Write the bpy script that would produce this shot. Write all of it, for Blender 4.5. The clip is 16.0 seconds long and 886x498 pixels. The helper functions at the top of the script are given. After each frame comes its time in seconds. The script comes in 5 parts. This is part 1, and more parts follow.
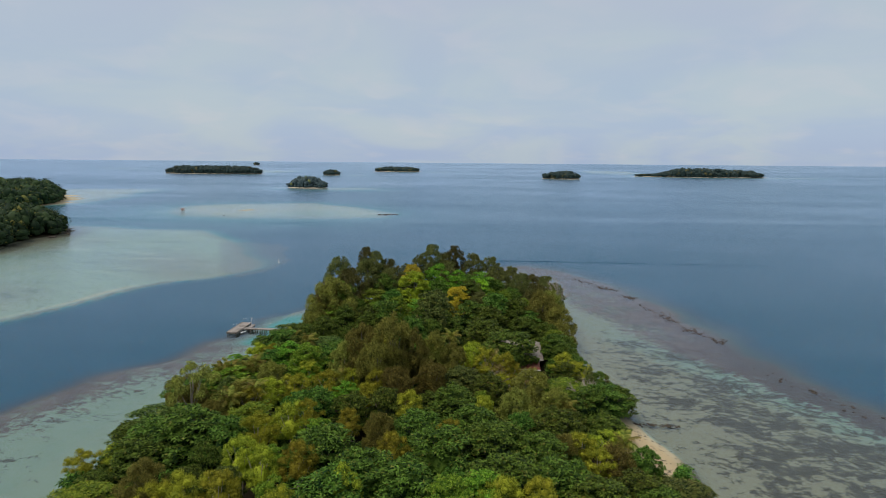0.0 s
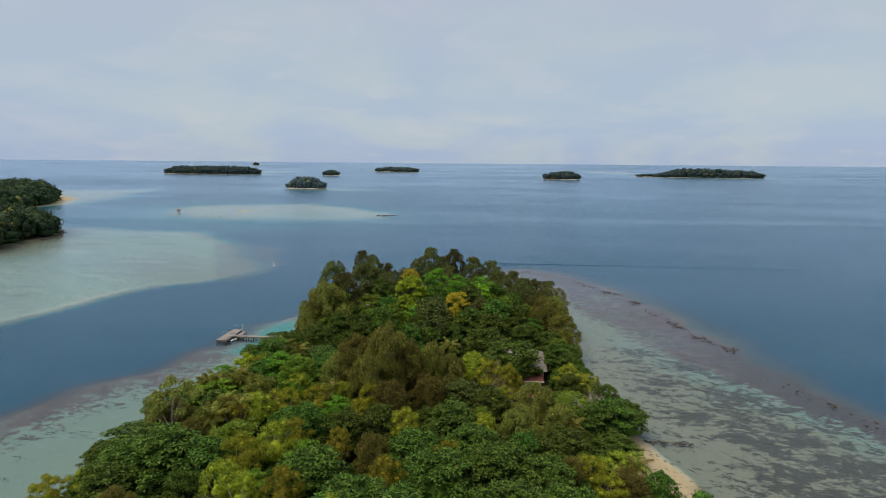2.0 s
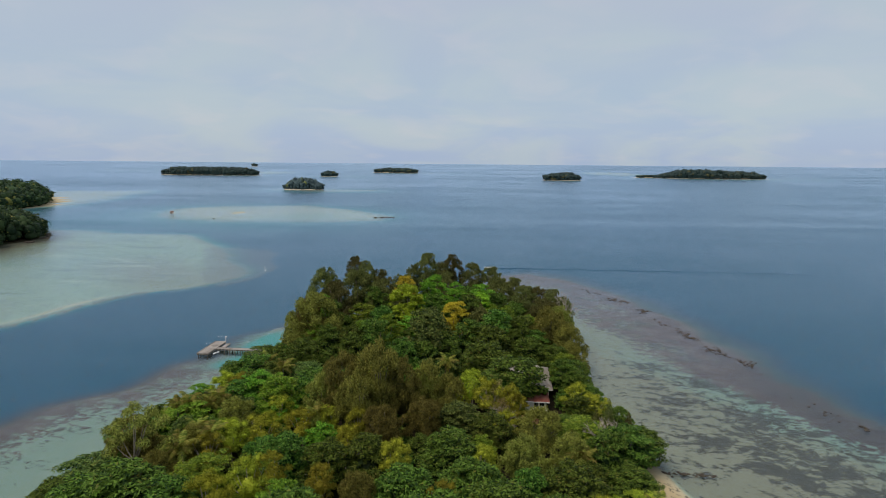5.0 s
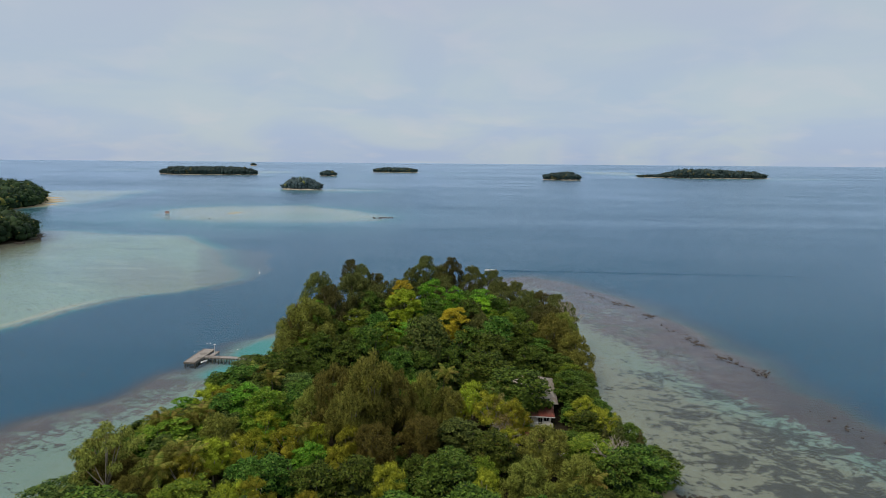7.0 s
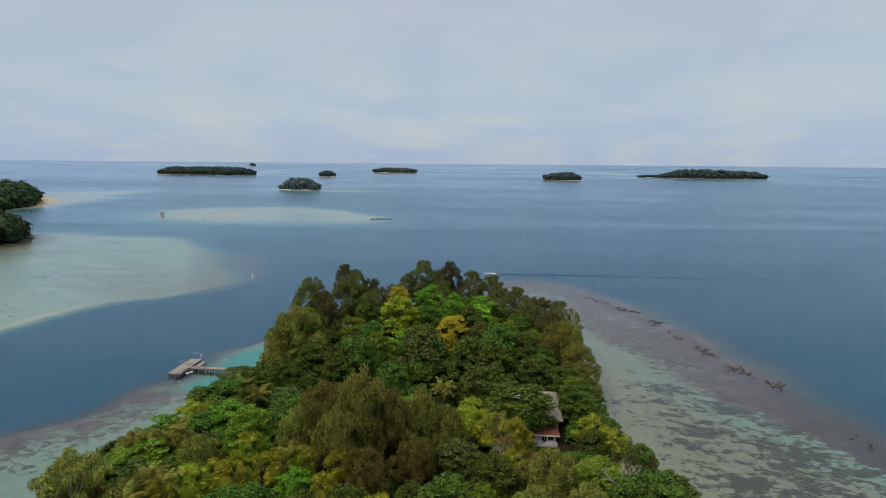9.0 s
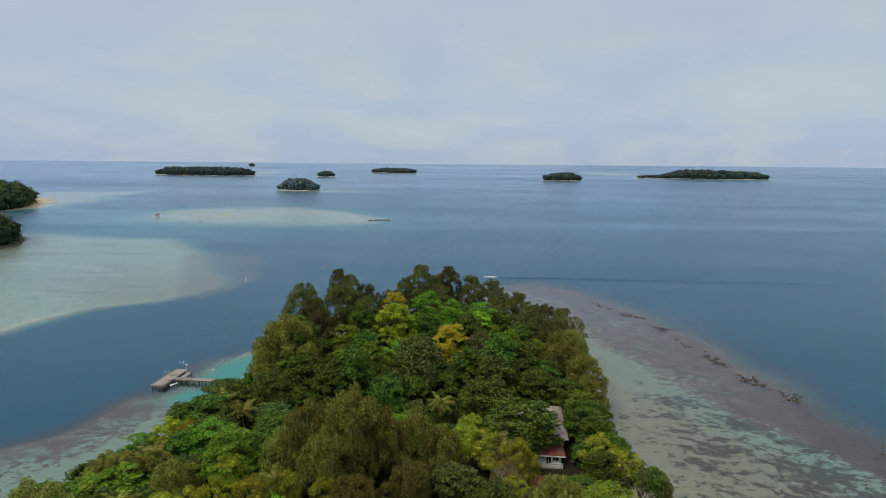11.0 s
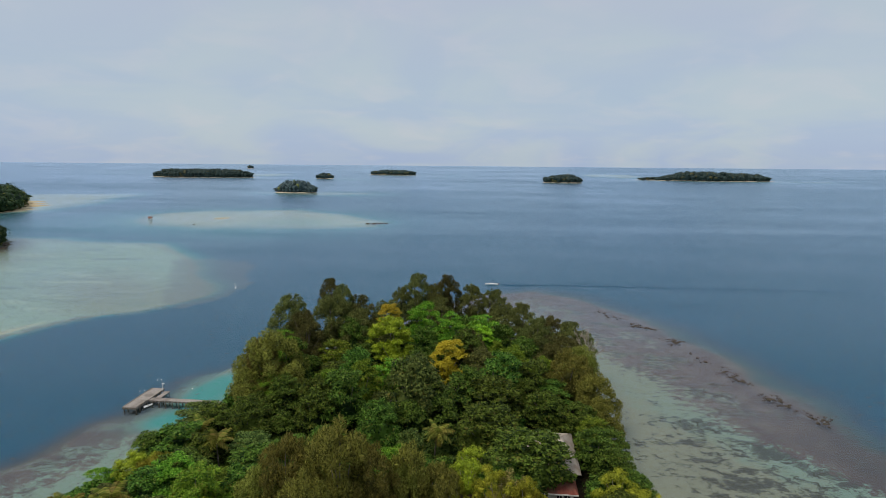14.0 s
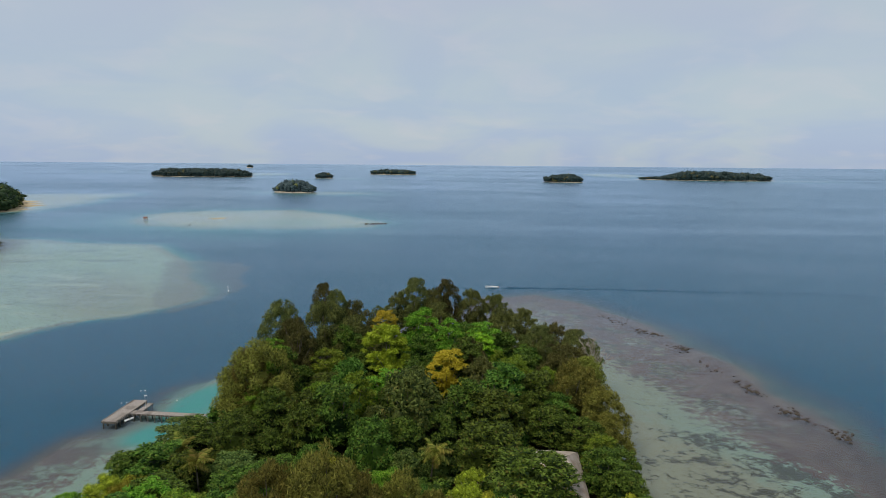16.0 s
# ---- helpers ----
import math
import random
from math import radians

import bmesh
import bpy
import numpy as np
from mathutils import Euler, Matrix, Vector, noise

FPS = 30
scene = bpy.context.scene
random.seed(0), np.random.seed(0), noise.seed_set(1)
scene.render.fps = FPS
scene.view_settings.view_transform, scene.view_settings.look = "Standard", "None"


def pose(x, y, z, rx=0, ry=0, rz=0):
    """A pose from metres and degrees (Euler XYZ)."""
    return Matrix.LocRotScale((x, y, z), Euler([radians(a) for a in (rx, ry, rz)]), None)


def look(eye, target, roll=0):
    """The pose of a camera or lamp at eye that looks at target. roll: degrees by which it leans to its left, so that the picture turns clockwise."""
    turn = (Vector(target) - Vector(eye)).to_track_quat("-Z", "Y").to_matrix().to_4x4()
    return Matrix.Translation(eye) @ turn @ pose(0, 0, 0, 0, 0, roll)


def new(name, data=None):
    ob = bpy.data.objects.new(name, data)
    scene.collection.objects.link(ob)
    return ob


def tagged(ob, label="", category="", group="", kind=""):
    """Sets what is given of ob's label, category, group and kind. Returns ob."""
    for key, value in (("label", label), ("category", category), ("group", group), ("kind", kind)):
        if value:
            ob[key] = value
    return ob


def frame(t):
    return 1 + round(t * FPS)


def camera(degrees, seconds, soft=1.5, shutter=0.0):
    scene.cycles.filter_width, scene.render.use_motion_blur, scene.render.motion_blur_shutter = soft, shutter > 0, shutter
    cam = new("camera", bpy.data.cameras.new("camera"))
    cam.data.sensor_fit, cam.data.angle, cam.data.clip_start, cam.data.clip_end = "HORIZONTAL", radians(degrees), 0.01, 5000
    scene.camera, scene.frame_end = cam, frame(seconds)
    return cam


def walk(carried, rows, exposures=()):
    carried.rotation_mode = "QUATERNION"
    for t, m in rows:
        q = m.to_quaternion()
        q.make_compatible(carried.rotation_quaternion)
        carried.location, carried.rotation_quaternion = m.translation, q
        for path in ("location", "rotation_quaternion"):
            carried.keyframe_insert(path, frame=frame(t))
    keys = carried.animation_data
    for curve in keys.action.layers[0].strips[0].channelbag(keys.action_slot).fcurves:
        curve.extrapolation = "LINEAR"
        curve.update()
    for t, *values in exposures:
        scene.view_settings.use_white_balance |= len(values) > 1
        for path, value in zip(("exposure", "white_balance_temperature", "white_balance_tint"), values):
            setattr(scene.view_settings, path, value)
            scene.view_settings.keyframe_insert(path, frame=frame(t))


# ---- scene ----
cam = camera(73.3, 16.0, soft=0.5)
PATH = [
    (0, (-0.025, 5.391, 62.594), (-0.219, 7.357, 62.283), 0.5),
    (0.5, (-0.054, 7.526, 62.578), (-0.249, 9.492, 62.267), 0.5),
    (1, (-0.192, 9.688, 62.563), (-0.387, 11.654, 62.252), 0.5),
    (1.5, (-0.389, 11.888, 62.565), (-0.584, 13.854, 62.254), 0.5),
    (2, (-0.471, 14.081, 62.569), (-0.665, 16.047, 62.259), 0.5),
    (2.5, (-0.58, 16.287, 62.574), (-0.774, 18.253, 62.264), 0.5),
    (3, (-0.704, 18.526, 62.522), (-0.898, 20.492, 62.214), 0.5),
    (3.5, (-0.81, 20.818, 62.484), (-1.003, 22.784, 62.175), 0.5),
    (4, (-0.868, 23.029, 62.453), (-1.061, 24.996, 62.145), 0.5),
    (6.5, (-1.454, 33.839, 62.285), (-1.645, 35.806, 61.978), 0.5),
    (7, (-1.606, 36.061, 62.308), (-1.797, 38.028, 61.999), 0.5),
    (7.5, (-1.683, 38.259, 62.336), (-1.874, 40.226, 62.028), 0.5),
    (8, (-1.782, 40.488, 62.353), (-1.972, 42.455, 62.045), 0.5),
    (8.5, (-1.867, 42.741, 62.362), (-2.057, 44.707, 62.054), 0.5),
    (9, (-1.946, 45.018, 62.38), (-2.136, 46.985, 62.072), 0.5),
    (11.5, (-2.372, 55.97, 62.367), (-2.561, 57.937, 62.06), 0.5),
    (12, (-2.478, 58.135, 62.339), (-2.667, 60.102, 62.033), 0.5),
    (12.5, (-2.606, 60.288, 62.303), (-2.795, 62.256, 61.998), 0.5),
    (13, (-2.823, 62.542, 62.255), (-3.011, 64.51, 61.952), 0.5),
    (13.5, (-3.036, 64.771, 62.242), (-3.224, 66.739, 61.941), 0.5),
    (14, (-3.186, 66.94, 62.225), (-3.374, 68.909, 61.924), 0.5),
    (14.5, (-3.257, 69.057, 62.216), (-3.444, 71.025, 61.915), 0.5),
    (15, (-3.431, 71.197, 62.198), (-3.618, 73.165, 61.896), 0.6),
    (15.5, (-3.512, 73.288, 62.19), (-3.699, 75.256, 61.887), 0.5),
    (16, (-3.525, 75.331, 62.195), (-3.713, 77.299, 61.892), 0.5),
]
walk(cam, [(t, look(eye, target, roll)) for t, eye, target, roll in PATH])

# ---- world and sun ----
SUN_ELEV, SUN_TURN = 60.0, 235.0      # degrees; turn is the compass bearing, clockwise from +y

world = bpy.data.worlds.new("sky")
scene.world = world
world.use_nodes = True
wn, wl = world.node_tree.nodes, world.node_tree.links
wn.clear()


def node(nodes, kind, **sets):
    n = nodes.new(kind)
    for key, value in sets.items():
        if key in n.inputs:
            n.inputs[key].default_value = value
    return n


def ramp(nodes, stops, interp="LINEAR"):
    n = nodes.new("ShaderNodeValToRGB")
    n.color_ramp.interpolation = interp
    els = n.color_ramp.elements
    while len(els) < len(stops):
        els.new(0.5)
    for e, (p, c) in zip(els, stops):
        e.position, e.color = p, (*c, 1)
    return n


def mixc(nodes, links, fac, a, b, mode="MIX"):
    n = nodes.new("ShaderNodeMix")
    n.data_type, n.blend_type = "RGBA", mode
    for sock, v in ((n.inputs[0], fac), (n.inputs[6], a), (n.inputs[7], b)):
        if isinstance(v, bpy.types.NodeSocket):
            links.new(v, sock)
        elif isinstance(v, (int, float)):
            sock.default_value = v
        else:
            sock.default_value = (*v, 1)
    return n.outputs[2]


def mathn(nodes, links, op, a, b=0.0, c=0.0, clamp=False):
    n = nodes.new("ShaderNodeMath")
    n.operation, n.use_clamp = op, clamp
    for sock, v in zip(n.inputs, (a, b, c)):
        if isinstance(v, bpy.types.NodeSocket):
            links.new(v, sock)
        else:
            sock.default_value = v
    return n.outputs[0]


def span(nodes, links, v, lo, hi, a=0.0, b=1.0):
    n = nodes.new("ShaderNodeMapRange")
    n.interpolation_type = "SMOOTHSTEP"
    links.new(v, n.inputs[0])
    for i, x in enumerate((lo, hi, a, b)):
        n.inputs[i + 1].default_value = x
    return n.outputs[0]


def build_sky():
    sky = wn.new("ShaderNodeTexSky")
    sky.sky_type, sky.sun_disc = "NISHITA", False
    sky.sun_elevation, sky.sun_rotation = radians(SUN_ELEV), radians(SUN_TURN)
    co = wn.new("ShaderNodeTexCoord")
    sep = wn.new("ShaderNodeSeparateXYZ")
    wl.new(co.outputs["Generated"], sep.inputs[0])
    # veil of overcast cloud: pale blue low down, grey-white higher up
    veil = ramp(wn, [(0.0, (0.43, 0.54, 0.745)), (0.03, (0.445, 0.555, 0.745)), (0.10, (0.47, 0.58, 0.72)),
                     (0.25, (0.54, 0.60, 0.72)), (1.0, (0.66, 0.70, 0.76))])
    wl.new(sep.outputs[2], veil.inputs[0])
    # flat cloud banks: direction projected on a level ceiling
    zz = mathn(wn, wl, "ADD", mathn(wn, wl, "ABSOLUTE", sep.outputs[2]), 0.28)
    flat = wn.new("ShaderNodeCombineXYZ")
    wl.new(mathn(wn, wl, "DIVIDE", sep.outputs[0], zz), flat.inputs[0])
    wl.new(mathn(wn, wl, "DIVIDE", sep.outputs[1], zz), flat.inputs[1])
    n1 = node(wn, "ShaderNodeTexNoise", Scale=1.3, Detail=4.0, Roughness=0.5, Distortion=0.6)
    n2 = node(wn, "ShaderNodeTexNoise", Scale=3.2, Detail=4.0, Roughness=0.5, Distortion=0.5)
    wl.new(flat.outputs[0], n1.inputs["Vector"])
    wl.new(flat.outputs[0], n2.inputs["Vector"])
    c1 = mixc(wn, wl, span(wn, wl, n1.outputs[0], 0.36, 0.66, 0.0, 0.85), veil.outputs[0], (0.55, 0.64, 0.70))
    c2 = mixc(wn, wl, span(wn, wl, n2.outputs[0], 0.46, 0.72, 0.0, 0.32), c1, (0.68, 0.68, 0.725))
    bg_cloud = wn.new("ShaderNodeBackground")
    bg_cloud.inputs[1].default_value = 0.785
    wl.new(c2, bg_cloud.inputs[0])
    bg_sky = wn.new("ShaderNodeBackground")
    bg_sky.inputs[1].default_value = 0.012
    wl.new(sky.outputs[0], bg_sky.inputs[0])
    add = wn.new("ShaderNodeAddShader")
    wl.new(bg_cloud.outputs[0], add.inputs[0])
    wl.new(bg_sky.outputs[0], add.inputs[1])
    out = wn.new("ShaderNodeOutputWorld")
    wl.new(add.outputs[0], out.inputs[0])


build_sky()
sun = new("sun", bpy.data.lights.new("sun", "SUN"))
sun.data.energy, sun.data.angle, sun.data.color = 2.4, radians(38), (1.0, 0.92, 0.78)
_b, _e = radians(SUN_TURN), radians(SUN_ELEV)
_dir = Vector((math.sin(_b) * math.cos(_e), math.cos(_b) * math.cos(_e), math.sin(_e)))
sun.matrix_world = look(_dir * 300, (0, 0, 0))


# ---- materials ----
def material(name):
    m = bpy.data.materials.new(name)
    m.use_nodes = True
    nt = m.node_tree
    return m, nt.nodes, nt.links, nt.nodes["Principled BSDF"], nt.nodes["Material Output"]


def leaf_material(name, dark, light, rough=0.62, through_leaf=0.25, tint=(0.16, 0.13, 0.03), dry=0.06, hue=0.470):
    """Foliage: each leaf and each tree its own shade; light shines partly through."""
    m, n, l, bsdf, out = material(name)
    geo, info = n.new("ShaderNodeNewGeometry"), n.new("ShaderNodeObjectInfo")
    co = n.new("ShaderNodeTexCoord")
    patch = node(n, "ShaderNodeTexNoise", Scale=0.35, Detail=3.0)
    l.new(co.outputs["Object"], patch.inputs["Vector"])
    isl = geo.outputs["Random Per Island"]
    f = mathn(n, l, "ADD", mathn(n, l, "MULTIPLY", isl, 1.05), mathn(n, l, "MULTIPLY", patch.outputs[0], 0.45))
    col = mixc(n, l, mathn(n, l, "SUBTRACT", f, 0.32, clamp=True), dark, light)
    col = mixc(n, l, span(n, l, isl, 1.0 - dry * 1.5, 1.0 - dry * 0.5, 0.0, 0.7), col, tint)
    hsv = n.new("ShaderNodeHueSaturation")
    l.new(col, hsv.inputs["Color"])
    rnd = info.outputs["Random"]
    l.new(mathn(n, l, "ADD", mathn(n, l, "MULTIPLY", rnd, 0.064), hue - 0.009), hsv.inputs["Hue"])
    l.new(mathn(n, l, "ADD", mathn(n, l, "MULTIPLY", rnd, 0.70), 0.74), hsv.inputs["Value"])
    l.new(hsv.outputs[0], bsdf.inputs["Base Color"])
    bsdf.inputs["Roughness"].default_value = rough
    bsdf.inputs["Specular IOR Level"].default_value = 0.14
    tr = n.new("ShaderNodeBsdfTranslucent")
    l.new(hsv.outputs[0], tr.inputs[0])
    mix = n.new("ShaderNodeMixShader")
    mix.inputs[0].default_value = through_leaf
    l.new(bsdf.outputs[0], mix.inputs[1])
    l.new(tr.outputs[0], mix.inputs[2])
    l.new(mix.outputs[0], out.inputs[0])
    return m


def plain_material(name, a, b, scale=3.0, rough=0.8, bump=0.3, stain=None, stain_scale=0.4, metal=0.0, stretch=(1, 1, 1)):
    """A weathered surface: two colours in fine grain, a larger stain over them, and relief."""
    m, n, l, bsdf, out = material(name)
    co, mp = n.new("ShaderNodeTexCoord"), n.new("ShaderNodeMapping")
    mp.inputs["Scale"].default_value = stretch
    l.new(co.outputs["Object"], mp.inputs[0])
    fine = node(n, "ShaderNodeTexNoise", Scale=scale, Detail=6.0, Roughness=0.65)
    big = node(n, "ShaderNodeTexNoise", Scale=stain_scale, Detail=4.0)
    l.new(mp.outputs[0], fine.inputs["Vector"])
    l.new(co.outputs["Object"], big.inputs["Vector"])
    col = mixc(n, l, span(n, l, fine.outputs[0], 0.3, 0.7), a, b)
    if stain:
        col = mixc(n, l, span(n, l, big.outputs[0], 0.48, 0.66, 0.0, 0.75), col, stain)
    l.new(col, bsdf.inputs["Base Color"])
    bsdf.inputs["Roughness"].default_value, bsdf.inputs["Metallic"].default_value = rough, metal
    b_ = node(n, "ShaderNodeBump", Strength=bump, Distance=0.05)
    l.new(fine.outputs[0], b_.inputs["Height"])
    l.new(b_.outputs[0], bsdf.inputs["Normal"])
    return m


LEAF_DEEP = leaf_material("deep_green_leaves", (0.011, 0.031, 0.005), (0.160, 0.260, 0.034), hue=0.474)
LEAF_BRIGHT = leaf_material("bright_green_leaves", (0.040, 0.110, 0.008), (0.24, 0.385, 0.034), hue=0.466)
LEAF_LIME = leaf_material("lime_leaves", (0.22, 0.30, 0.016), (0.54, 0.64, 0.045), hue=0.508)
LEAF_GOLD = leaf_material("golden_leaves", (0.38, 0.31, 0.020), (0.72, 0.58, 0.050), hue=0.496)
LEAF_GREY = leaf_material("grey_green_leaves", (0.014, 0.036, 0.008), (0.190, 0.245, 0.056))
NEEDLE_OLIVE = leaf_material("olive_needles", (0.058, 0.060, 0.013), (0.390, 0.355, 0.072), rough=0.7, tint=(0.10, 0.075, 0.03), dry=0.12, hue=0.486)
NEEDLE_DARK = leaf_material("dark_needles", (0.030, 0.036, 0.011), (0.255, 0.245, 0.068), rough=0.7, tint=(0.08, 0.065, 0.03), dry=0.08, hue=0.486)
NEEDLE_YELLOW = leaf_material("yellow_green_needles", (0.105, 0.115, 0.010), (0.53, 0.48, 0.046), rough=0.7, tint=(0.24, 0.19, 0.03), hue=0.494)
LEAF_DRY = leaf_material("dry_tan_leaves", (0.12, 0.10, 0.03), (0.32, 0.25, 0.08), tint=(0.30, 0.20, 0.10), dry=0.3, hue=0.486)
LEAF_PALM = leaf_material("palm_leaflets", (0.095, 0.115, 0.016), (0.42, 0.37, 0.075), tint=(0.22, 0.15, 0.05), dry=0.15, hue=0.486)
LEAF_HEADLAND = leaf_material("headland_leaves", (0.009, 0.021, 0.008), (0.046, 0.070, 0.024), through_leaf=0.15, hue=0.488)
# distance haze painted into the leaf colour: shifted to blue, contrast lowered
LEAF_FAR_HAZED = leaf_material("hazed_far_woods_leaves", (0.030, 0.054, 0.052), (0.056, 0.086, 0.080), through_leaf=0.1, hue=0.498)
BARK = plain_material("grey_bark", (0.10, 0.085, 0.065), (0.22, 0.19, 0.15), scale=4, bump=0.6, stretch=(1, 1, 0.2))
BARK_PALE = plain_material("bleached_wood", (0.24, 0.20, 0.16), (0.42, 0.37, 0.31), scale=4, bump=0.5, stretch=(1, 1, 0.2))
PLANK = plain_material("weathered_planks", (0.23, 0.20, 0.18), (0.38, 0.34, 0.31), scale=2.5, bump=0.4, stain=(0.16, 0.13, 0.11), stain_scale=0.5)
TIMBER = plain_material("wet_timber", (0.09, 0.075, 0.06), (0.19, 0.16, 0.13), scale=3, bump=0.4, stretch=(1, 1, 0.3))
CONCRETE = plain_material("pale_concrete", (0.36, 0.33, 0.29), (0.50, 0.46, 0.41), scale=3, bump=0.2, stain=(0.2, 0.18, 0.15))
WALL_WHITE = plain_material("white_house_paint", (0.62, 0.60, 0.55), (0.78, 0.76, 0.70), scale=2, bump=0.1, stain=(0.45, 0.42, 0.36))
ROOF_GREY = plain_material("pale_weathered_roof", (0.33, 0.28, 0.24), (0.50, 0.43, 0.375), scale=1.2, bump=0.3, stain=(0.27, 0.20, 0.15), stretch=(1, 0.2, 1))
ROOF_RUST = plain_material("rust_red_roof", (0.15, 0.035, 0.024), (0.25, 0.070, 0.045), scale=3, bump=0.3, stain=(0.24, 0.12, 0.085), stretch=(1, 0.2, 1))
TRIM_WHITE = plain_material("white_trim_paint", (0.66, 0.64, 0.60), (0.78, 0.76, 0.72), bump=0.05)
ROCK = plain_material("dark_coral_rock", (0.022, 0.016, 0.012), (0.075, 0.052, 0.034), scale=1.6, bump=0.8, stain=(0.10, 0.08, 0.045), stain_scale=0.8)
SAND = plain_material("pale_beach_sand", (0.42, 0.35, 0.25), (0.60, 0.52, 0.40), scale=0.6, bump=0.1)
HULL = plain_material("white_hull_paint", (0.70, 0.70, 0.70), (0.80, 0.80, 0.80), bump=0.03, rough=0.35)
RED_PAINT = plain_material("faded_red_paint", (0.16, 0.06, 0.04), (0.24, 0.10, 0.07), bump=0.05)


def glass_material():
    m, n, l, bsdf, out = material("dark_window_glass")
    bsdf.inputs["Base Color"].default_value = (0.015, 0.018, 0.02, 1)
    bsdf.inputs["Roughness"].default_value = 0.08
    return m


GLASS = glass_material()


def seabed_material():
    """Land, beach, reef and sea floor. Water takes the colour out of what lies deep."""
    m, n, l, bsdf, out = material("seabed_and_ground")
    geo = n.new("ShaderNodeNewGeometry")
    sep = n.new("ShaderNodeSeparateXYZ")
    l.new(geo.outputs["Position"], sep.inputs[0])
    pos = geo.outputs["Position"]

    def tex(scale, detail=4.0, rough=0.55, dist=0.0, stretch=None):
        t = node(n, "ShaderNodeTexNoise", Scale=scale, Detail=detail, Roughness=rough, Distortion=dist)
        if stretch:
            mp = n.new("ShaderNodeMapping")
            mp.inputs["Scale"].default_value = stretch
            mp.inputs["Rotation"].default_value = (0, 0, radians(12))
            l.new(pos, mp.inputs[0])
            l.new(mp.outputs[0], t.inputs["Vector"])
        else:
            l.new(pos, t.inputs["Vector"])
        return t.outputs[0]

    def attr(name):
        a = n.new("ShaderNodeAttribute")
        a.attribute_name = name
        return a.outputs["Fac"]

    coral, rim, red, pool, beach = attr("coral"), attr("rim"), attr("red"), attr("pool"), attr("beach")
    z = attr("depth")
    big, mid = tex(0.035, 3.0), tex(0.16, 5.0, 0.6)
    zj = mathn(n, l, "ADD", z, mathn(n, l, "MULTIPLY", mathn(n, l, "SUBTRACT", mid, 0.5),
               span(n, l, z, -0.2, -4.0, 0.0, 3.0)))
    zr = n.new("ShaderNodeMapRange")
    l.new(zj, zr.inputs[0])
    for i, x in enumerate((-14.0, 2.0, 0.0, 1.0)):
        zr.inputs[i + 1].default_value = x
    depth = ramp(n, [(0.0, (0.005, 0.061, 0.126)), (0.31, (0.006, 0.068, 0.128)), (0.50, (0.012, 0.090, 0.140)),
                     (0.67, (0.018, 0.150, 0.190)), (0.76, (0.085, 0.240, 0.235)), (0.815, (0.215, 0.260, 0.205)),
                     (0.855, (0.235, 0.340, 0.280)), (0.885, (0.48, 0.41, 0.28)), (0.93, (0.46, 0.36, 0.215)),
                     (0.985, (0.40, 0.32, 0.21))])
    l.new(zr.outputs[0], depth.inputs[0])
    col = depth.outputs[0]
    # weed beds and channels on the sand flats
    streak = tex(0.060, 5.0, 0.62, 0.6, (0.45, 1.5, 1.0))
    bed = mathn(n, l, "MULTIPLY", span(n, l, streak, 0.56, 0.66, 0.0, 0.50), attr("shoal"))
    col = mixc(n, l, bed, col, (0.085, 0.135, 0.130))
    pale = mathn(n, l, "MULTIPLY", span(n, l, streak, 0.46, 0.36, 0.0, 0.5), attr("shoal"))
    col = mixc(n, l, pale, col, (0.34, 0.42, 0.35))
    # reef flat: beige near the shore, mint-coloured sand towards the rim and all along the lee side
    blot = tex(0.55, 9.0, 0.68, 0.0, (0.9, 1.1, 1.0))
    fine = tex(2.2, 6.0, 0.70, 0.0)
    inset, lee = attr("inset"), attr("lee")
    drift = tex(0.11, 7.0, 0.66, 0.4, (0.8, 1.5, 1.0))
    level = mathn(n, l, "ADD", mathn(n, l, "MULTIPLY", blot, 0.68), mathn(n, l, "MULTIPLY", fine, 0.32))
    ragged = mathn(n, l, "MULTIPLY", mathn(n, l, "SUBTRACT", 0.5, level), mathn(n, l, "ADD", mathn(n, l, "MULTIPLY", lee, 3.0), 2.0))
    band = mathn(n, l, "ADD", inset, mathn(n, l, "MULTIPLY", mathn(n, l, "SUBTRACT", mid, 0.5), 1.4))
    mint = mathn(n, l, "MULTIPLY", span(n, l, band, 1.9, 1.15), mathn(n, l, "SUBTRACT", 1.0, mathn(n, l, "MULTIPLY", attr("north"), 0.65)))
    mint = mathn(n, l, "MAXIMUM", mint, lee)
    sand = mixc(n, l, mint, mixc(n, l, big, (0.165, 0.176, 0.132), (0.215, 0.225, 0.168)), mixc(n, l, mid, (0.132, 0.216, 0.185), (0.190, 0.275, 0.230)))
    sand = mixc(n, l, span(n, l, fine, 0.35, 0.72, 0.0, 0.35), sand, (0.26, 0.29, 0.225))
    onreef = mathn(n, l, "MULTIPLY", span(n, l, inset, -0.1, 0.3), span(n, l, z, -0.12, -0.38))
    col = mixc(n, l, mathn(n, l, "MULTIPLY", onreef, 0.88), col, sand)
    col = mixc(n, l, span(n, l, pool, 0.2, 0.9, 0.0, 0.85), col, (0.026, 0.255, 0.240))
    # coral heads and weed: blotches, thicker in some stretches, thin in the mint band
    amount = mathn(n, l, "MULTIPLY", coral, mathn(n, l, "ADD", span(n, l, big, 0.32, 0.62, 0.45, 1.0), span(n, l, drift, 0.38, 0.62, -0.55, 0.55)))
    amount = mathn(n, l, "SUBTRACT", amount, mathn(n, l, "ADD", mathn(n, l, "MULTIPLY", mint, 0.10), mathn(n, l, "MULTIPLY", attr("patchy"), 0.45)))
    thr = mathn(n, l, "SUBTRACT", 0.564, mathn(n, l, "MULTIPLY", amount, 0.100))
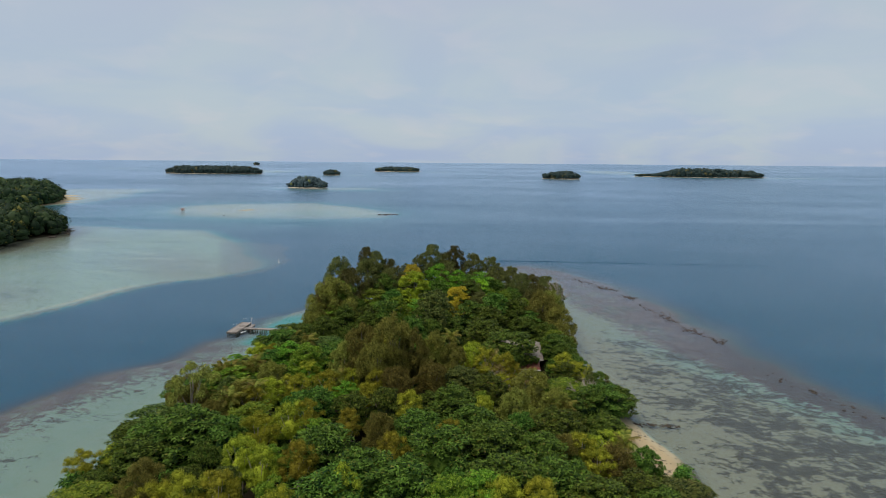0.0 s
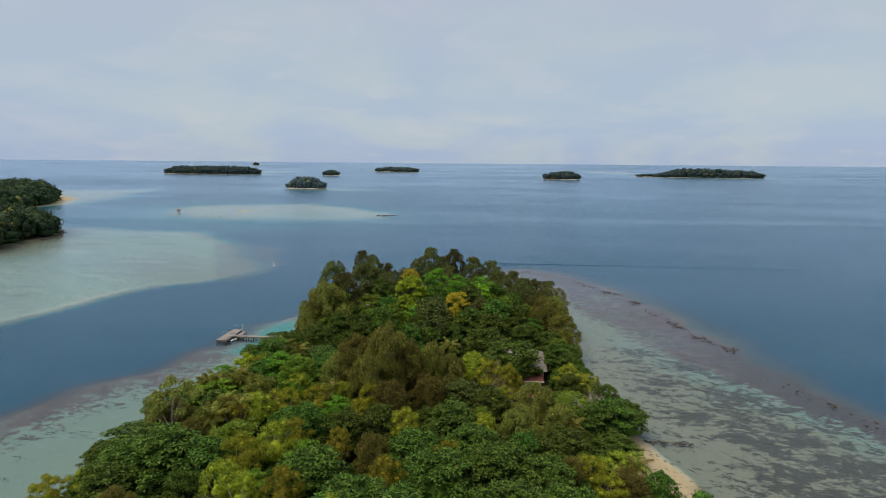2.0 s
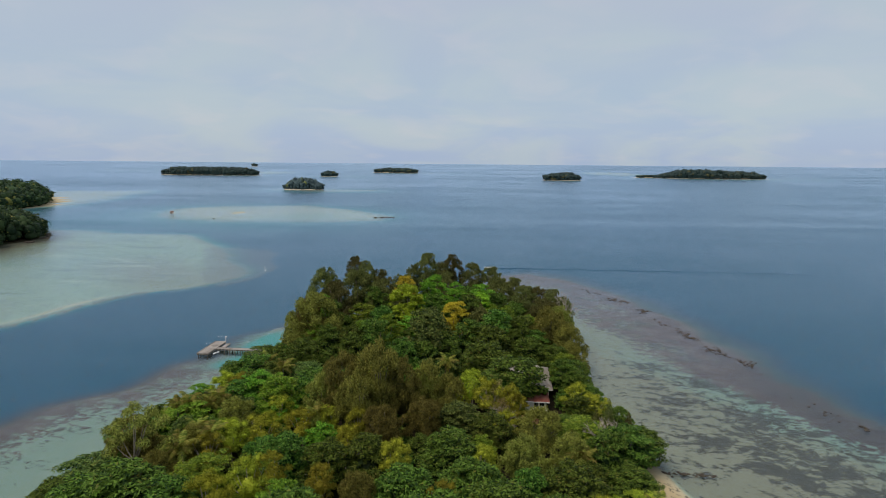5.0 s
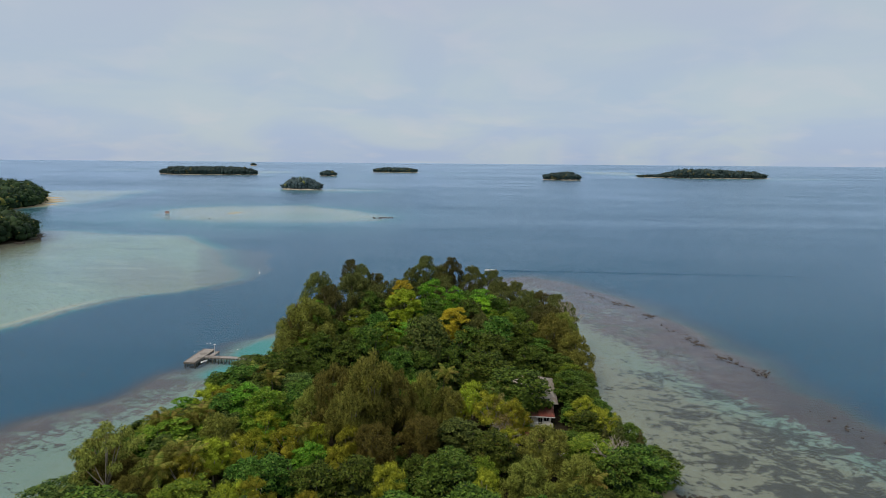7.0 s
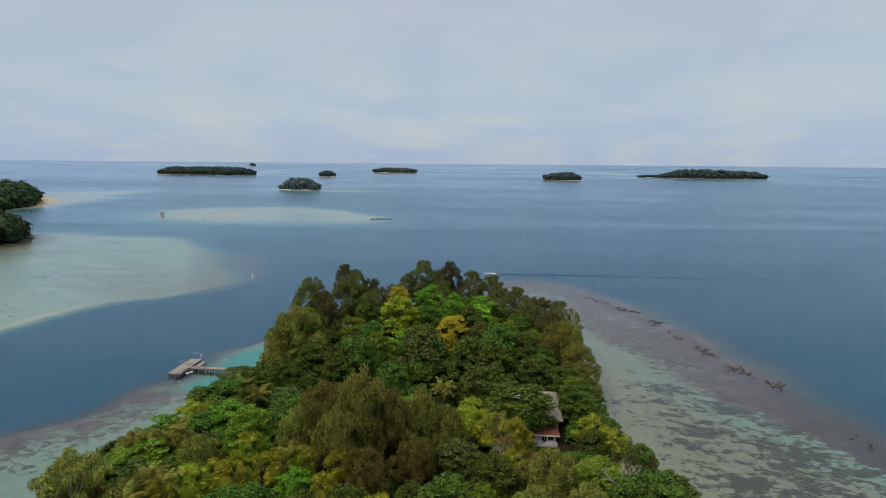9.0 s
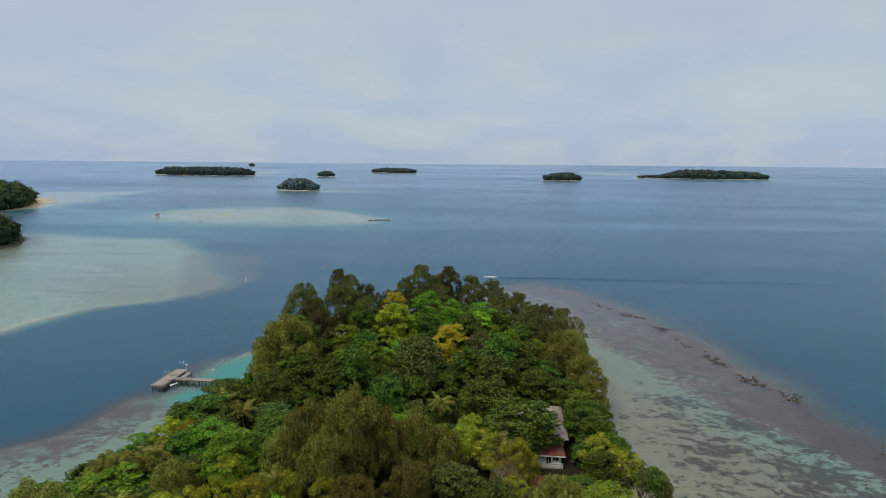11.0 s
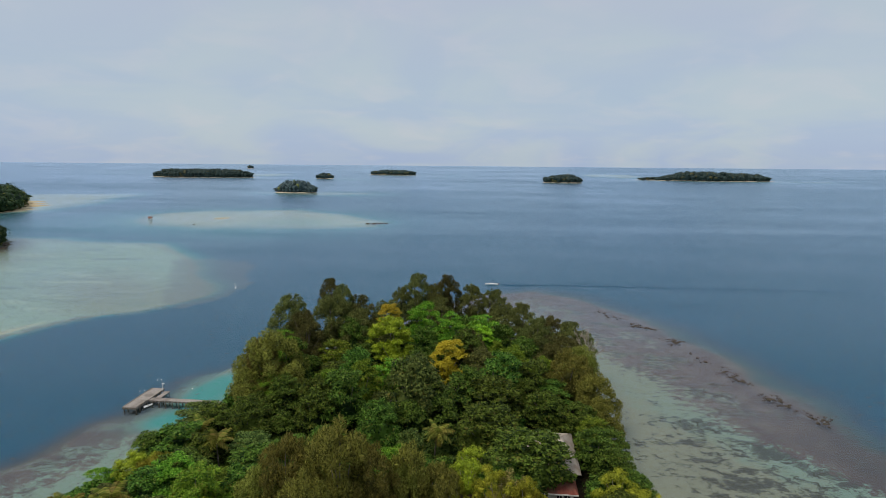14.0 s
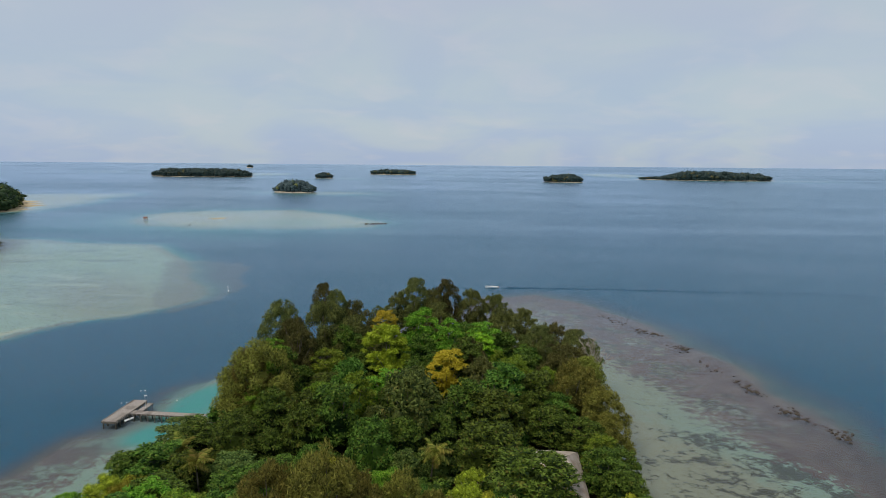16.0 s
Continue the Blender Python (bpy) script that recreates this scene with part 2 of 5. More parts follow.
    hit = span(n, l, mathn(n, l, "SUBTRACT", level, thr), -0.006, 0.010)
    weed = mixc(n, l, fine, (0.026, 0.030, 0.026), (0.078, 0.082, 0.070))
    col = mixc(n, l, mathn(n, l, "MULTIPLY", hit, 0.90), col, weed)
    # outer rim of the reef: smooth brown algal rock that ends in a ragged edge on the sand
    rimcol = mixc(n, l, span(n, l, mid, 0.3, 0.7), (0.096, 0.076, 0.075), (0.150, 0.124, 0.117))
    rimcol = mixc(n, l, span(n, l, fine, 0.45, 0.75, 0.0, 0.55), rimcol, (0.070, 0.058, 0.056))
    rimcol = mixc(n, l, span(n, l, z, -0.90, -2.1, 0.0, 0.65), rimcol, (0.045, 0.048, 0.050))
    holes = mathn(n, l, "MULTIPLY", span(n, l, mathn(n, l, "ADD", mathn(n, l, "MULTIPLY", drift, 0.75), mathn(n, l, "MULTIPLY", fine, 0.25)), 0.515, 0.530), attr("patchy"))
    edge = span(n, l, mathn(n, l, "ADD", inset, ragged), 1.04, 0.96)
    edge = mathn(n, l, "MULTIPLY", edge, mathn(n, l, "SUBTRACT", 1.0, mathn(n, l, "MULTIPLY", holes, 0.9)))
    col = mixc(n, l, mathn(n, l, "MULTIPLY", mathn(n, l, "MULTIPLY", edge, rim), 0.93), col, rimcol)
    # brown rim at the end and along the foot of the sand shoal
    shelf = attr("shelf")
    lip = span(n, l, mathn(n, l, "ADD", shelf, mathn(n, l, "MULTIPLY", mathn(n, l, "SUBTRACT", mid, 0.5), 1.3)), 0.45, 0.62, 0.0, 0.50)
    col = mixc(n, l, lip, col, mixc(n, l, fine, (0.100, 0.112, 0.108), (0.150, 0.158, 0.146)))
    col = mixc(n, l, attr("silt"), col, (0.120, 0.098, 0.062))
    # away from the beach the shore is mud and litter
    mud = mixc(n, l, span(n, l, fine, 0.3, 0.7), (0.055, 0.060, 0.040), (0.13, 0.13, 0.095))
    shore = mathn(n, l, "MULTIPLY", span(n, l, z, -0.45, 0.0), mathn(n, l, "SUBTRACT", 1.0, beach))
    col = mixc(n, l, shore, col, mud)
    # leaf litter and red earth on land
    litter = mixc(n, l, span(n, l, fine, 0.35, 0.65), (0.014, 0.013, 0.008), (0.042, 0.033, 0.020))
    col = mixc(n, l, span(n, l, mathn(n, l, "SUBTRACT", z, mathn(n, l, "MULTIPLY", beach, 0.7)), 0.55, 0.8), col, litter)
    earth = mixc(n, l, span(n, l, fine, 0.3, 0.7), (0.14, 0.045, 0.025), (0.27, 0.10, 0.06))
    col = mixc(n, l, span(n, l, red, 0.3, 0.7), col, earth)
    l.new(col, bsdf.inputs["Base Color"])
    bsdf.inputs["Roughness"].default_value = 0.9
    bsdf.inputs["Specular IOR Level"].default_value = 0.05
    b_ = node(n, "ShaderNodeBump", Strength=0.35, Distance=0.3)
    l.new(level, b_.inputs["Height"])
    l.new(b_.outputs[0], bsdf.inputs["Normal"])
    return m


def water_material():
    """Clear water: a mirror by its Fresnel gloss, see-through otherwise, in small waves."""
    m, n, l, bsdf, out = material("sea_water")
    n.remove(bsdf)
    geo = n.new("ShaderNodeNewGeometry")
    pos = geo.outputs["Position"]
    mp = n.new("ShaderNodeMapping")
    mp.inputs["Scale"].default_value = (0.55, 1.0, 1.0)
    mp.inputs["Rotation"].default_value = (0, 0, radians(-14))
    l.new(pos, mp.inputs[0])
    w1 = node(n, "ShaderNodeTexNoise", Scale=0.55, Detail=4.0, Roughness=0.6, Distortion=0.4)
    w2 = node(n, "ShaderNodeTexNoise", Scale=0.02, Detail=4.0, Roughness=0.6, Distortion=0.8)
    l.new(mp.outputs[0], w1.inputs["Vector"])
    mp2 = n.new("ShaderNodeMapping")
    mp2.inputs["Scale"].default_value = (0.25, 1.0, 1.0)
    mp2.inputs["Rotation"].default_value = (0, 0, radians(-8))
    l.new(pos, mp2.inputs[0])
    l.new(mp2.outputs[0], w2.inputs["Vector"])
    bump = node(n, "ShaderNodeBump", Strength=0.46, Distance=0.40)
    l.new(w1.outputs[0], bump.inputs["Height"])
    fr = n.new("ShaderNodeFresnel")
    fr.inputs[0].default_value = 1.333
    l.new(bump.outputs[0], fr.inputs["Normal"])
    # calmer and rougher stretches of water
    calm = span(n, l, w2.outputs[0], 0.35, 0.68, 0.84, 1.0)
    w3 = node(n, "ShaderNodeTexNoise", Scale=0.0045, Detail=5.0, Roughness=0.62, Distortion=0.7)
    mp3 = n.new("ShaderNodeMapping")
    mp3.inputs["Scale"].default_value = (0.22, 1.0, 1.0)
    mp3.inputs["Rotation"].default_value = (0, 0, radians(-10))
    l.new(pos, mp3.inputs[0])
    l.new(mp3.outputs[0], w3.inputs["Vector"])
    wind = span(n, l, w3.outputs[0], 0.38, 0.64, 0.86, 1.12)
    sep = n.new("ShaderNodeSeparateXYZ")
    l.new(pos, sep.inputs[0])
    lane = span(n, l, sep.outputs[0], 60.0, 620.0, 1.0, 0.88)
    calm = mathn(n, l, "MULTIPLY", mathn(n, l, "MULTIPLY", calm, wind), lane, clamp=True)
    gl = n.new("ShaderNodeBsdfGlossy")
    gl.inputs["Roughness"].default_value = 0.2
    gl.inputs["Color"].default_value = (0.715, 0.845, 1.0, 1)
    l.new(bump.outputs[0], gl.inputs["Normal"])
    tr = n.new("ShaderNodeBsdfTransparent")
    mix = n.new("ShaderNodeMixShader")
    l.new(mathn(n, l, "MULTIPLY", fr.outputs[0], calm), mix.inputs[0])
    l.new(tr.outputs[0], mix.inputs[1])
    l.new(gl.outputs[0], mix.inputs[2])
    l.new(mix.outputs[0], out.inputs[0])
    return m


SEABED, WATER = seabed_material(), water_material()


# ---- plan of the land and the shoals ----
LAND = [(-70, 62), (-77, 100), (-78, 140), (-73, 175), (-68, 205), (-70, 228), (-62, 246), (-42, 262), (-18, 270), (4, 266), (19, 250),
        (22, 220), (19, 190), (23, 168), (28, 150), (32, 138), (36.5, 122), (36, 90), (30, 66), (0, 52), (-45, 52)]
REEF = [(14, 350), (35, 334), (58, 294), (71, 246), (80, 210), (87, 183), (98, 158), (118, 120), (150, 40), (160, -120), (-230, -120),
        (-190, 10), (-150, 85), (-125, 131), (-115, 159), (-102, 177), (-95, 197), (-92, 216), (-82, 236), (-70, 263), (-38, 300), (-10, 340)]
FLAT = [(-190, 170), (-181, 222), (-173, 250), (-160, 277), (-148, 291), (-135, 324), (-148, 400), (-238, 495), (-373, 510), (-470, 560),
        (-620, 420), (-560, 250), (-420, 160), (-260, 100)]
BAR = [(-372, 610), (-385, 675), (-345, 752), (-245, 772), (-171, 716), (-98, 652), (-112, 600), (-185, 582), (-265, 552), (-325, 575)]
SPIT = [(-560, 640), (-520, 690), (-538, 822), (-610, 1030), (-760, 960), (-900, 800), (-800, 600)]
HEAD_FAR = [(-530, 585), (-516, 610), (-541, 690), (-612, 785), (-720, 850), (-790, 800), (-780, 600), (-680, 550)]
HEAD_NEAR = [(-323, 348), (-336, 391), (-333, 425), (-361, 462), (-450, 505), (-500, 480), (-500, 360), (-440, 300), (-370, 300)]


def inside_distance(px, py, poly):
    """Distance to a closed outline, negative inside it."""
    best = np.full(px.shape, 1e18)
    inside = np.zeros(px.shape, bool)
    for (ax, ay), (bx, by) in zip(poly, poly[1:] + poly[:1]):
        ex, ey = bx - ax, by - ay
        t = np.clip(((px - ax) * ex + (py - ay) * ey) / (ex * ex + ey * ey), 0, 1)
        best = np.minimum(best, (px - ax - t * ex) ** 2 + (py - ay - t * ey) ** 2)
        if ay != by:
            inside ^= ((ay > py) != (by > py)) & (px < ex * (py - ay) / ey + ax)
    d = np.sqrt(best)
    return np.where(inside, -d, d)


def smooth(v, lo, hi):
    t = np.clip((v - lo) / (hi - lo), 0, 1)
    return t * t * (3 - 2 * t)


def wobble(x, y, size):
    return (np.sin(x / size + 1.3 * np.sin(y / size * 0.7)) + np.sin(y / size * 1.1 + 1.7 * np.sin(x / size * 0.6 + 2))) * 0.5


def oval(px, py, cx, cy, rx, ry):
    return (np.hypot((px - cx) / rx, (py - cy) / ry) - 1) * min(rx, ry)


DEEP = -14.0                          # depth at which the floor is lost to sight
# shallow banks round the far islands: centre and half-widths
BANKS = [(-330, 1095, 150, 45), (-500, 1790, 120, 40), (-870, 1800, 190, 50), (-840, 2120, 120, 190), (-300, 2230, 160, 40),
         (170, 1690, 75, 30), (690, 1990, 330, 95), (760, 1120, 130, 26), (430, 2500, 120, 300), (-1490, 2250, 120, 110), (870, 1990, 180, 60)]


def ground_height(x, y):
    """Height of land and sea floor, and what each spot of it is: rim, coral, red earth, beach and so on."""
    wx = wobble(x, y, 7.0) * 2.2 + wobble(x, y, 2.9) * 0.8
    reef = inside_distance(x, y, REEF) + wx
    east = smooth(x, -40, 30)
    gentle = 0.30 + 0.70 * smooth(y, 150, 250)
    fall = 6.5 + 19.5 * east * gentle
    h = -0.85 - smooth(reef, -3.0, fall) * (-DEEP - 0.85)
    land = inside_distance(x, y, LAND) + wx * 0.5
    h = h - east * 1.5 * (1 - smooth(y, 165, 255)) * smooth(reef, -24, -6) * (1 - smooth(reef, 0, 6))
    pool = np.exp(-(((x + 80) / 9.5) ** 2 + ((y - 216) / 17) ** 2)) + 0.8 * np.exp(-(((x + 82) / 7) ** 2 + ((y - 195) / 6) ** 2))
    h = h - 2.3 * np.clip(pool, 0, 1) * smooth(-reef, -3, 4)
    h = h - (1.0 - east) * 0.55 * smooth(land, 3, 12) * (1 - smooth(reef, -4, 2))
    h = h - east * 0.7 * (1 - smooth(y, 160, 235)) * smooth(-reef, 12, 24) * (1 - smooth(-reef, 30, 52)) * (1 - smooth(reef, -4, 2))
    h = np.maximum(h, np.where(land < 14, 1.35 - smooth(land, -5, 7) * 2.1, -99))
    far = inside_distance(x, y, FLAT) + wobble(x, y, 16.0) * 5
    wide = 8 + 64 * smooth(y, 290, 400)
    near = 1 - smooth(y, 290, 400)
    flat = -0.30 - 0.8 * wobble(x, y, 37) ** 2 - smooth(far, -wide * 0.5 * (1 - near) - 2, wide * (0.5 + 0.3 * near)) * (-DEEP - 1.2)
    flat = flat + 0.24 * near * np.exp(-((far + 4) / 3.5) ** 2)
    bar = -0.15 - 0.2 * wobble(x, y, 45) ** 2 - smooth(inside_distance(x, y, BAR) + wobble(x, y, 25) * 10, -25, 60) * 12
    bar = np.maximum(bar, 0.25 - 0.9 * np.clip(np.hypot((x + 285) / 32, (y - 643) / 24), 0, 9))
    spit = -0.17 - smooth(inside_distance(x, y, SPIT) + wobble(x, y, 30) * 10, -15, 55) * 12
    end = 0.892 * (x + 142) + 0.453 * (y - 296)
    shelf = smooth(end, -14, 10) * (1 - smooth(far, -2, 14)) * smooth(y, 285, 310) * (1 - smooth(y, 400, 440))
    shelf = np.maximum(shelf, 0.80 * near * np.exp(-((far + 0.5) / 2.0) ** 2))
    flat = flat - 2.2 * shelf * smooth(end, 0, 40) * smooth(y, 292, 310)
    h = np.maximum.reduce([h, flat, bar, spit])
    for c in BANKS:
        h = np.maximum(h, -0.2 - smooth(oval(x, y, *c), -20, 30) * 12)
    for head in (HEAD_FAR, HEAD_NEAR):
        d = inside_distance(x, y, head) + wobble(x, y, 9) * 2
        h = np.maximum(h, np.where(d < 12, 1.6 - smooth(d, -6, 5) * 2.8, -99))
    w_rim = 16 + east * (22 * smooth(y, 150, 270) - 2)
    rim = (1 - smooth(reef, -2 - 4 * east, 9 + 15 * east * gentle)) * smooth(land, 4, 12) * (1 - np.clip(pool * 1.4, 0, 1))
    coral = smooth(-reef, -5, 6) * (0.15 * smooth(land, 3, 10) + 0.85 * smooth(land, 8, 24)) * (0.72 + 0.28 * east) * (1 - 0.8 * np.clip(pool, 0, 1))
    coral = np.maximum(coral, 0.05 * smooth(-far, 4, 30))
    red = 1 - smooth(np.hypot((x + 8) / 4.5, (y - 181) / 8.0), 0.8, 1.1)
    beach = 1 - smooth(np.hypot((x - 31) / 8.0, (y - 128) / 17.0), 0.75, 1.05)
    beach = np.maximum(beach, smooth(y, 560, 640) * smooth(-x, 150, 250))
    heads = np.minimum(inside_distance(x, y, HEAD_FAR), inside_distance(x, y, HEAD_NEAR))
    beach = np.maximum(beach, smooth(np.minimum(land, heads), 10, 16))
    depth = np.maximum(h, DEEP)
    z = np.where(depth < -1.0, -1.0 + (depth + 1.0) * 0.15, depth)
    silt = 0.8 * (1 - smooth(inside_distance(x, y, HEAD_NEAR), 4, 26)) * smooth(-x, 290, 330)
    lee = (1 - smooth(x, -70, -30)) * (1 - smooth(y, 250, 300))
    patchy = np.maximum(east * smooth(y, 195, 240) * smooth(-reef, 7, 14), 0.75 * lee * smooth(-reef, 0, 8))
    return dict(z=z, rim=rim, coral=coral, red=red, beach=beach, depth=depth, shoal=smooth(-far, 4, 40), shelf=shelf, silt=silt, lee=lee, patchy=patchy, north=east * smooth(y, 190, 245),
                inset=-reef / w_rim, pool=np.clip(pool, 0, 1) * smooth(-reef, 0, 6) * smooth(land, 2, 7))


def graded(lo, hi, step, end_lo, end_hi, grow):
    mid = list(np.arange(lo, hi + 0.1, step))
    up, s = [mid[-1]], step
    while up[-1] < end_hi:
        s *= grow
        up.append(up[-1] + s)
    down, s = [mid[0]], step
    while down[-1] > end_lo:
        s *= grow
        down.append(down[-1] - s)
    return np.array(down[:0:-1] + mid + up[1:])


def build_ground():
    xs = graded(-205, 135, 2.5, -14000, 14000, 1.065)
    ys = graded(40, 360, 2.5, -1500, 16000, 1.065)
    gx, gy = np.meshgrid(xs, ys)
    found = ground_height(gx.ravel(), gy.ravel())
    co = np.stack([gx.ravel(), gy.ravel(), found.pop("z")], 1)
    w, r = len(xs), len(ys)
    i = np.arange(w * r).reshape(r, w)
    quads = np.stack([i[:-1, :-1], i[:-1, 1:], i[1:, 1:], i[1:, :-1]], -1).reshape(-1, 4)
    me = bpy.data.meshes.new("ground")
    me.from_pydata(co.tolist(), [], quads.tolist())
    for name, v in found.items():
        me.attributes.new(name, "FLOAT", "POINT").data.foreach_set("value", v.astype(np.float32))
    me.shade_smooth()
    me.materials.append(SEABED)
    return tagged(new("ground", me), "sandy island ground, coral reef flats and dark sea floor", "ground", kind="structure")


ground = build_ground()


def build_water():
    me = bpy.data.meshes.new("water")
    me.from_pydata([(-14000, -1500, 0), (14000, -1500, 0), (14000, 16000, 0), (-14000, 16000, 0)], [], [(0, 1, 2, 3)])
    me.materials.append(WATER)
    return tagged(new("water", me), "calm blue tropical sea with small ripples", "sea", kind="structure")


water = build_water()


def ground_z(x, y):
    return float(ground_height(np.array([float(x)]), np.array([float(y)]))["z"][0])


# ---- building kit ----
def mesh_of(name, verts, faces, mat, smooth_it=False):
    me = bpy.data.meshes.new(name)
    me.from_pydata([tuple(v) for v in verts], [], faces)
    me.materials.append(mat)
    if smooth_it:
        me.shade_smooth()
    me.update()
    return me


def thing(name, m, label, category, group="", kind=""):
    ob = new(name)
    ob.empty_display_size = 0.5
    ob.matrix_world = m
    return tagged(ob, label, category, group, kind)


def part_mesh(name, me, parent, label="", m=None, kind=""):
    ob = new(name, me)
    ob.parent = parent
    if m is not None:
        ob.matrix_basis = m
    return tagged(ob, label, kind=kind)


def part(name, bm, mat, parent, label="", m=None):
    me = bpy.data.meshes.new(name)
    bm.to_mesh(me)
    bm.free()
    me.materials.append(mat)
    return part_mesh(name, me, parent, label, m)


def box(bm, x0, x1, y0, y1, z0, z1, bevel=0.0):
    """A box between corners, its edges slightly rounded, added to bm."""
    r = bmesh.ops.create_cube(bm, size=1, matrix=Matrix.Translation(((x0 + x1) / 2, (y0 + y1) / 2, (z0 + z1) / 2)) @ Matrix.Diagonal((x1 - x0, y1 - y0, z1 - z0, 1)))
    if bevel:
        edges = list({e for v in r["verts"] for e in v.link_edges})
        bmesh.ops.bevel(bm, geom=edges, offset=bevel, segments=1, affect="EDGES")
    return bm


def tube(path, radii, sides=6):
    """Vertices and faces of a tapered tube along a path of points."""
    verts, faces = [], []
    up = Vector((0.31, 0.17, 0.93))
    for k, (p, r) in enumerate(zip(path, radii)):
        p = Vector(p)
        a, b = Vector(path[max(k - 1, 0)]), Vector(path[min(k + 1, len(path) - 1)])
        d = (b - a).normalized()
        s = d.cross(up if abs(d.dot(up)) < 0.95 else Vector((1, 0, 0))).normalized()
        t = d.cross(s)
        for j in range(sides):
            an = 2 * math.pi * j / sides
            verts.append(p + (s * math.cos(an) + t * math.sin(an)) * r)
    for k in range(len(path) - 1):
        for j in range(sides):
            j2 = (j + 1) % sides
            faces.append((k * sides + j, k * sides + j2, (k + 1) * sides + j2, (k + 1) * sides + j))
    n = len(path) * sides
    verts.append(Vector(path[-1]))
    faces += [(n - sides + j, n - sides + (j + 1) % sides, n) for j in range(sides)]
    return verts, faces


def joined(pieces):
    verts, faces = [], []
    for v, f in pieces:
        o = len(verts)
        verts += list(v)
        faces += [tuple(i + o for i in q) for q in f]
    return verts, faces


# ---- trees ----
def unit(v):
    return v / np.maximum(np.linalg.norm(v, axis=-1, keepdims=True), 1e-9)


def blades(rng, p, d, face, length, width, fold=0.12):
    """Leaf blades at points p that run along d, their upper sides turned to face."""
    k = len(p)
    s = unit(np.cross(d, face))
    lift = np.cross(s, d)
    ln = length * rng.uniform(0.65, 1.35, (k, 1))
    wd = width * rng.uniform(0.7, 1.3, (k, 1))
    v = np.stack([p - d * ln * 0.4 + s * wd * 0.5, p - d * ln * 0.4 - s * wd * 0.5 + lift * ln * fold, p + d * ln * 0.6], 1)
    return v.reshape(-1, 3), np.arange(3 * k).reshape(k, 3)


def leaves(rng, p, n, length, width, along, droop=0.0, spread=0.7, fold=0.12):
    """Leaf blades at points p with outward normals n; along: how far they stand out instead of lying flat."""
    k = len(p)
    rnd = unit(rng.normal(size=(k, 3)))
    tang = unit(rnd - n * np.sum(rnd * n, 1, keepdims=True))
    d = unit(tang * (1 - along) + n * along + rng.normal(size=(k, 3)) * 0.25 * spread + np.array([0, 0, -droop]))
    return blades(rng, p, d, unit(n + rng.normal(size=(k, 3)) * spread), length, width, fold)


def sphere_points(rng, k, low=-0.5):
    z = rng.uniform(low, 1.0, k)
    a = rng.uniform(0, 2 * math.pi, k)
    r = np.sqrt(1 - z * z)
    return np.stack([r * np.cos(a), r * np.sin(a), z], 1)


def ico(level):
    bm = bmesh.new()
    bmesh.ops.create_icosphere(bm, subdivisions=level, radius=1.0)
    v = np.array([q.co[:] for q in bm.verts])
    f = [tuple(q.index for q in p.verts) for p in bm.faces]
    bm.free()
    return v, f


ICO_V, ICO_F = ico(2)
CLUMP_V, CLUMP_F = ico(1)


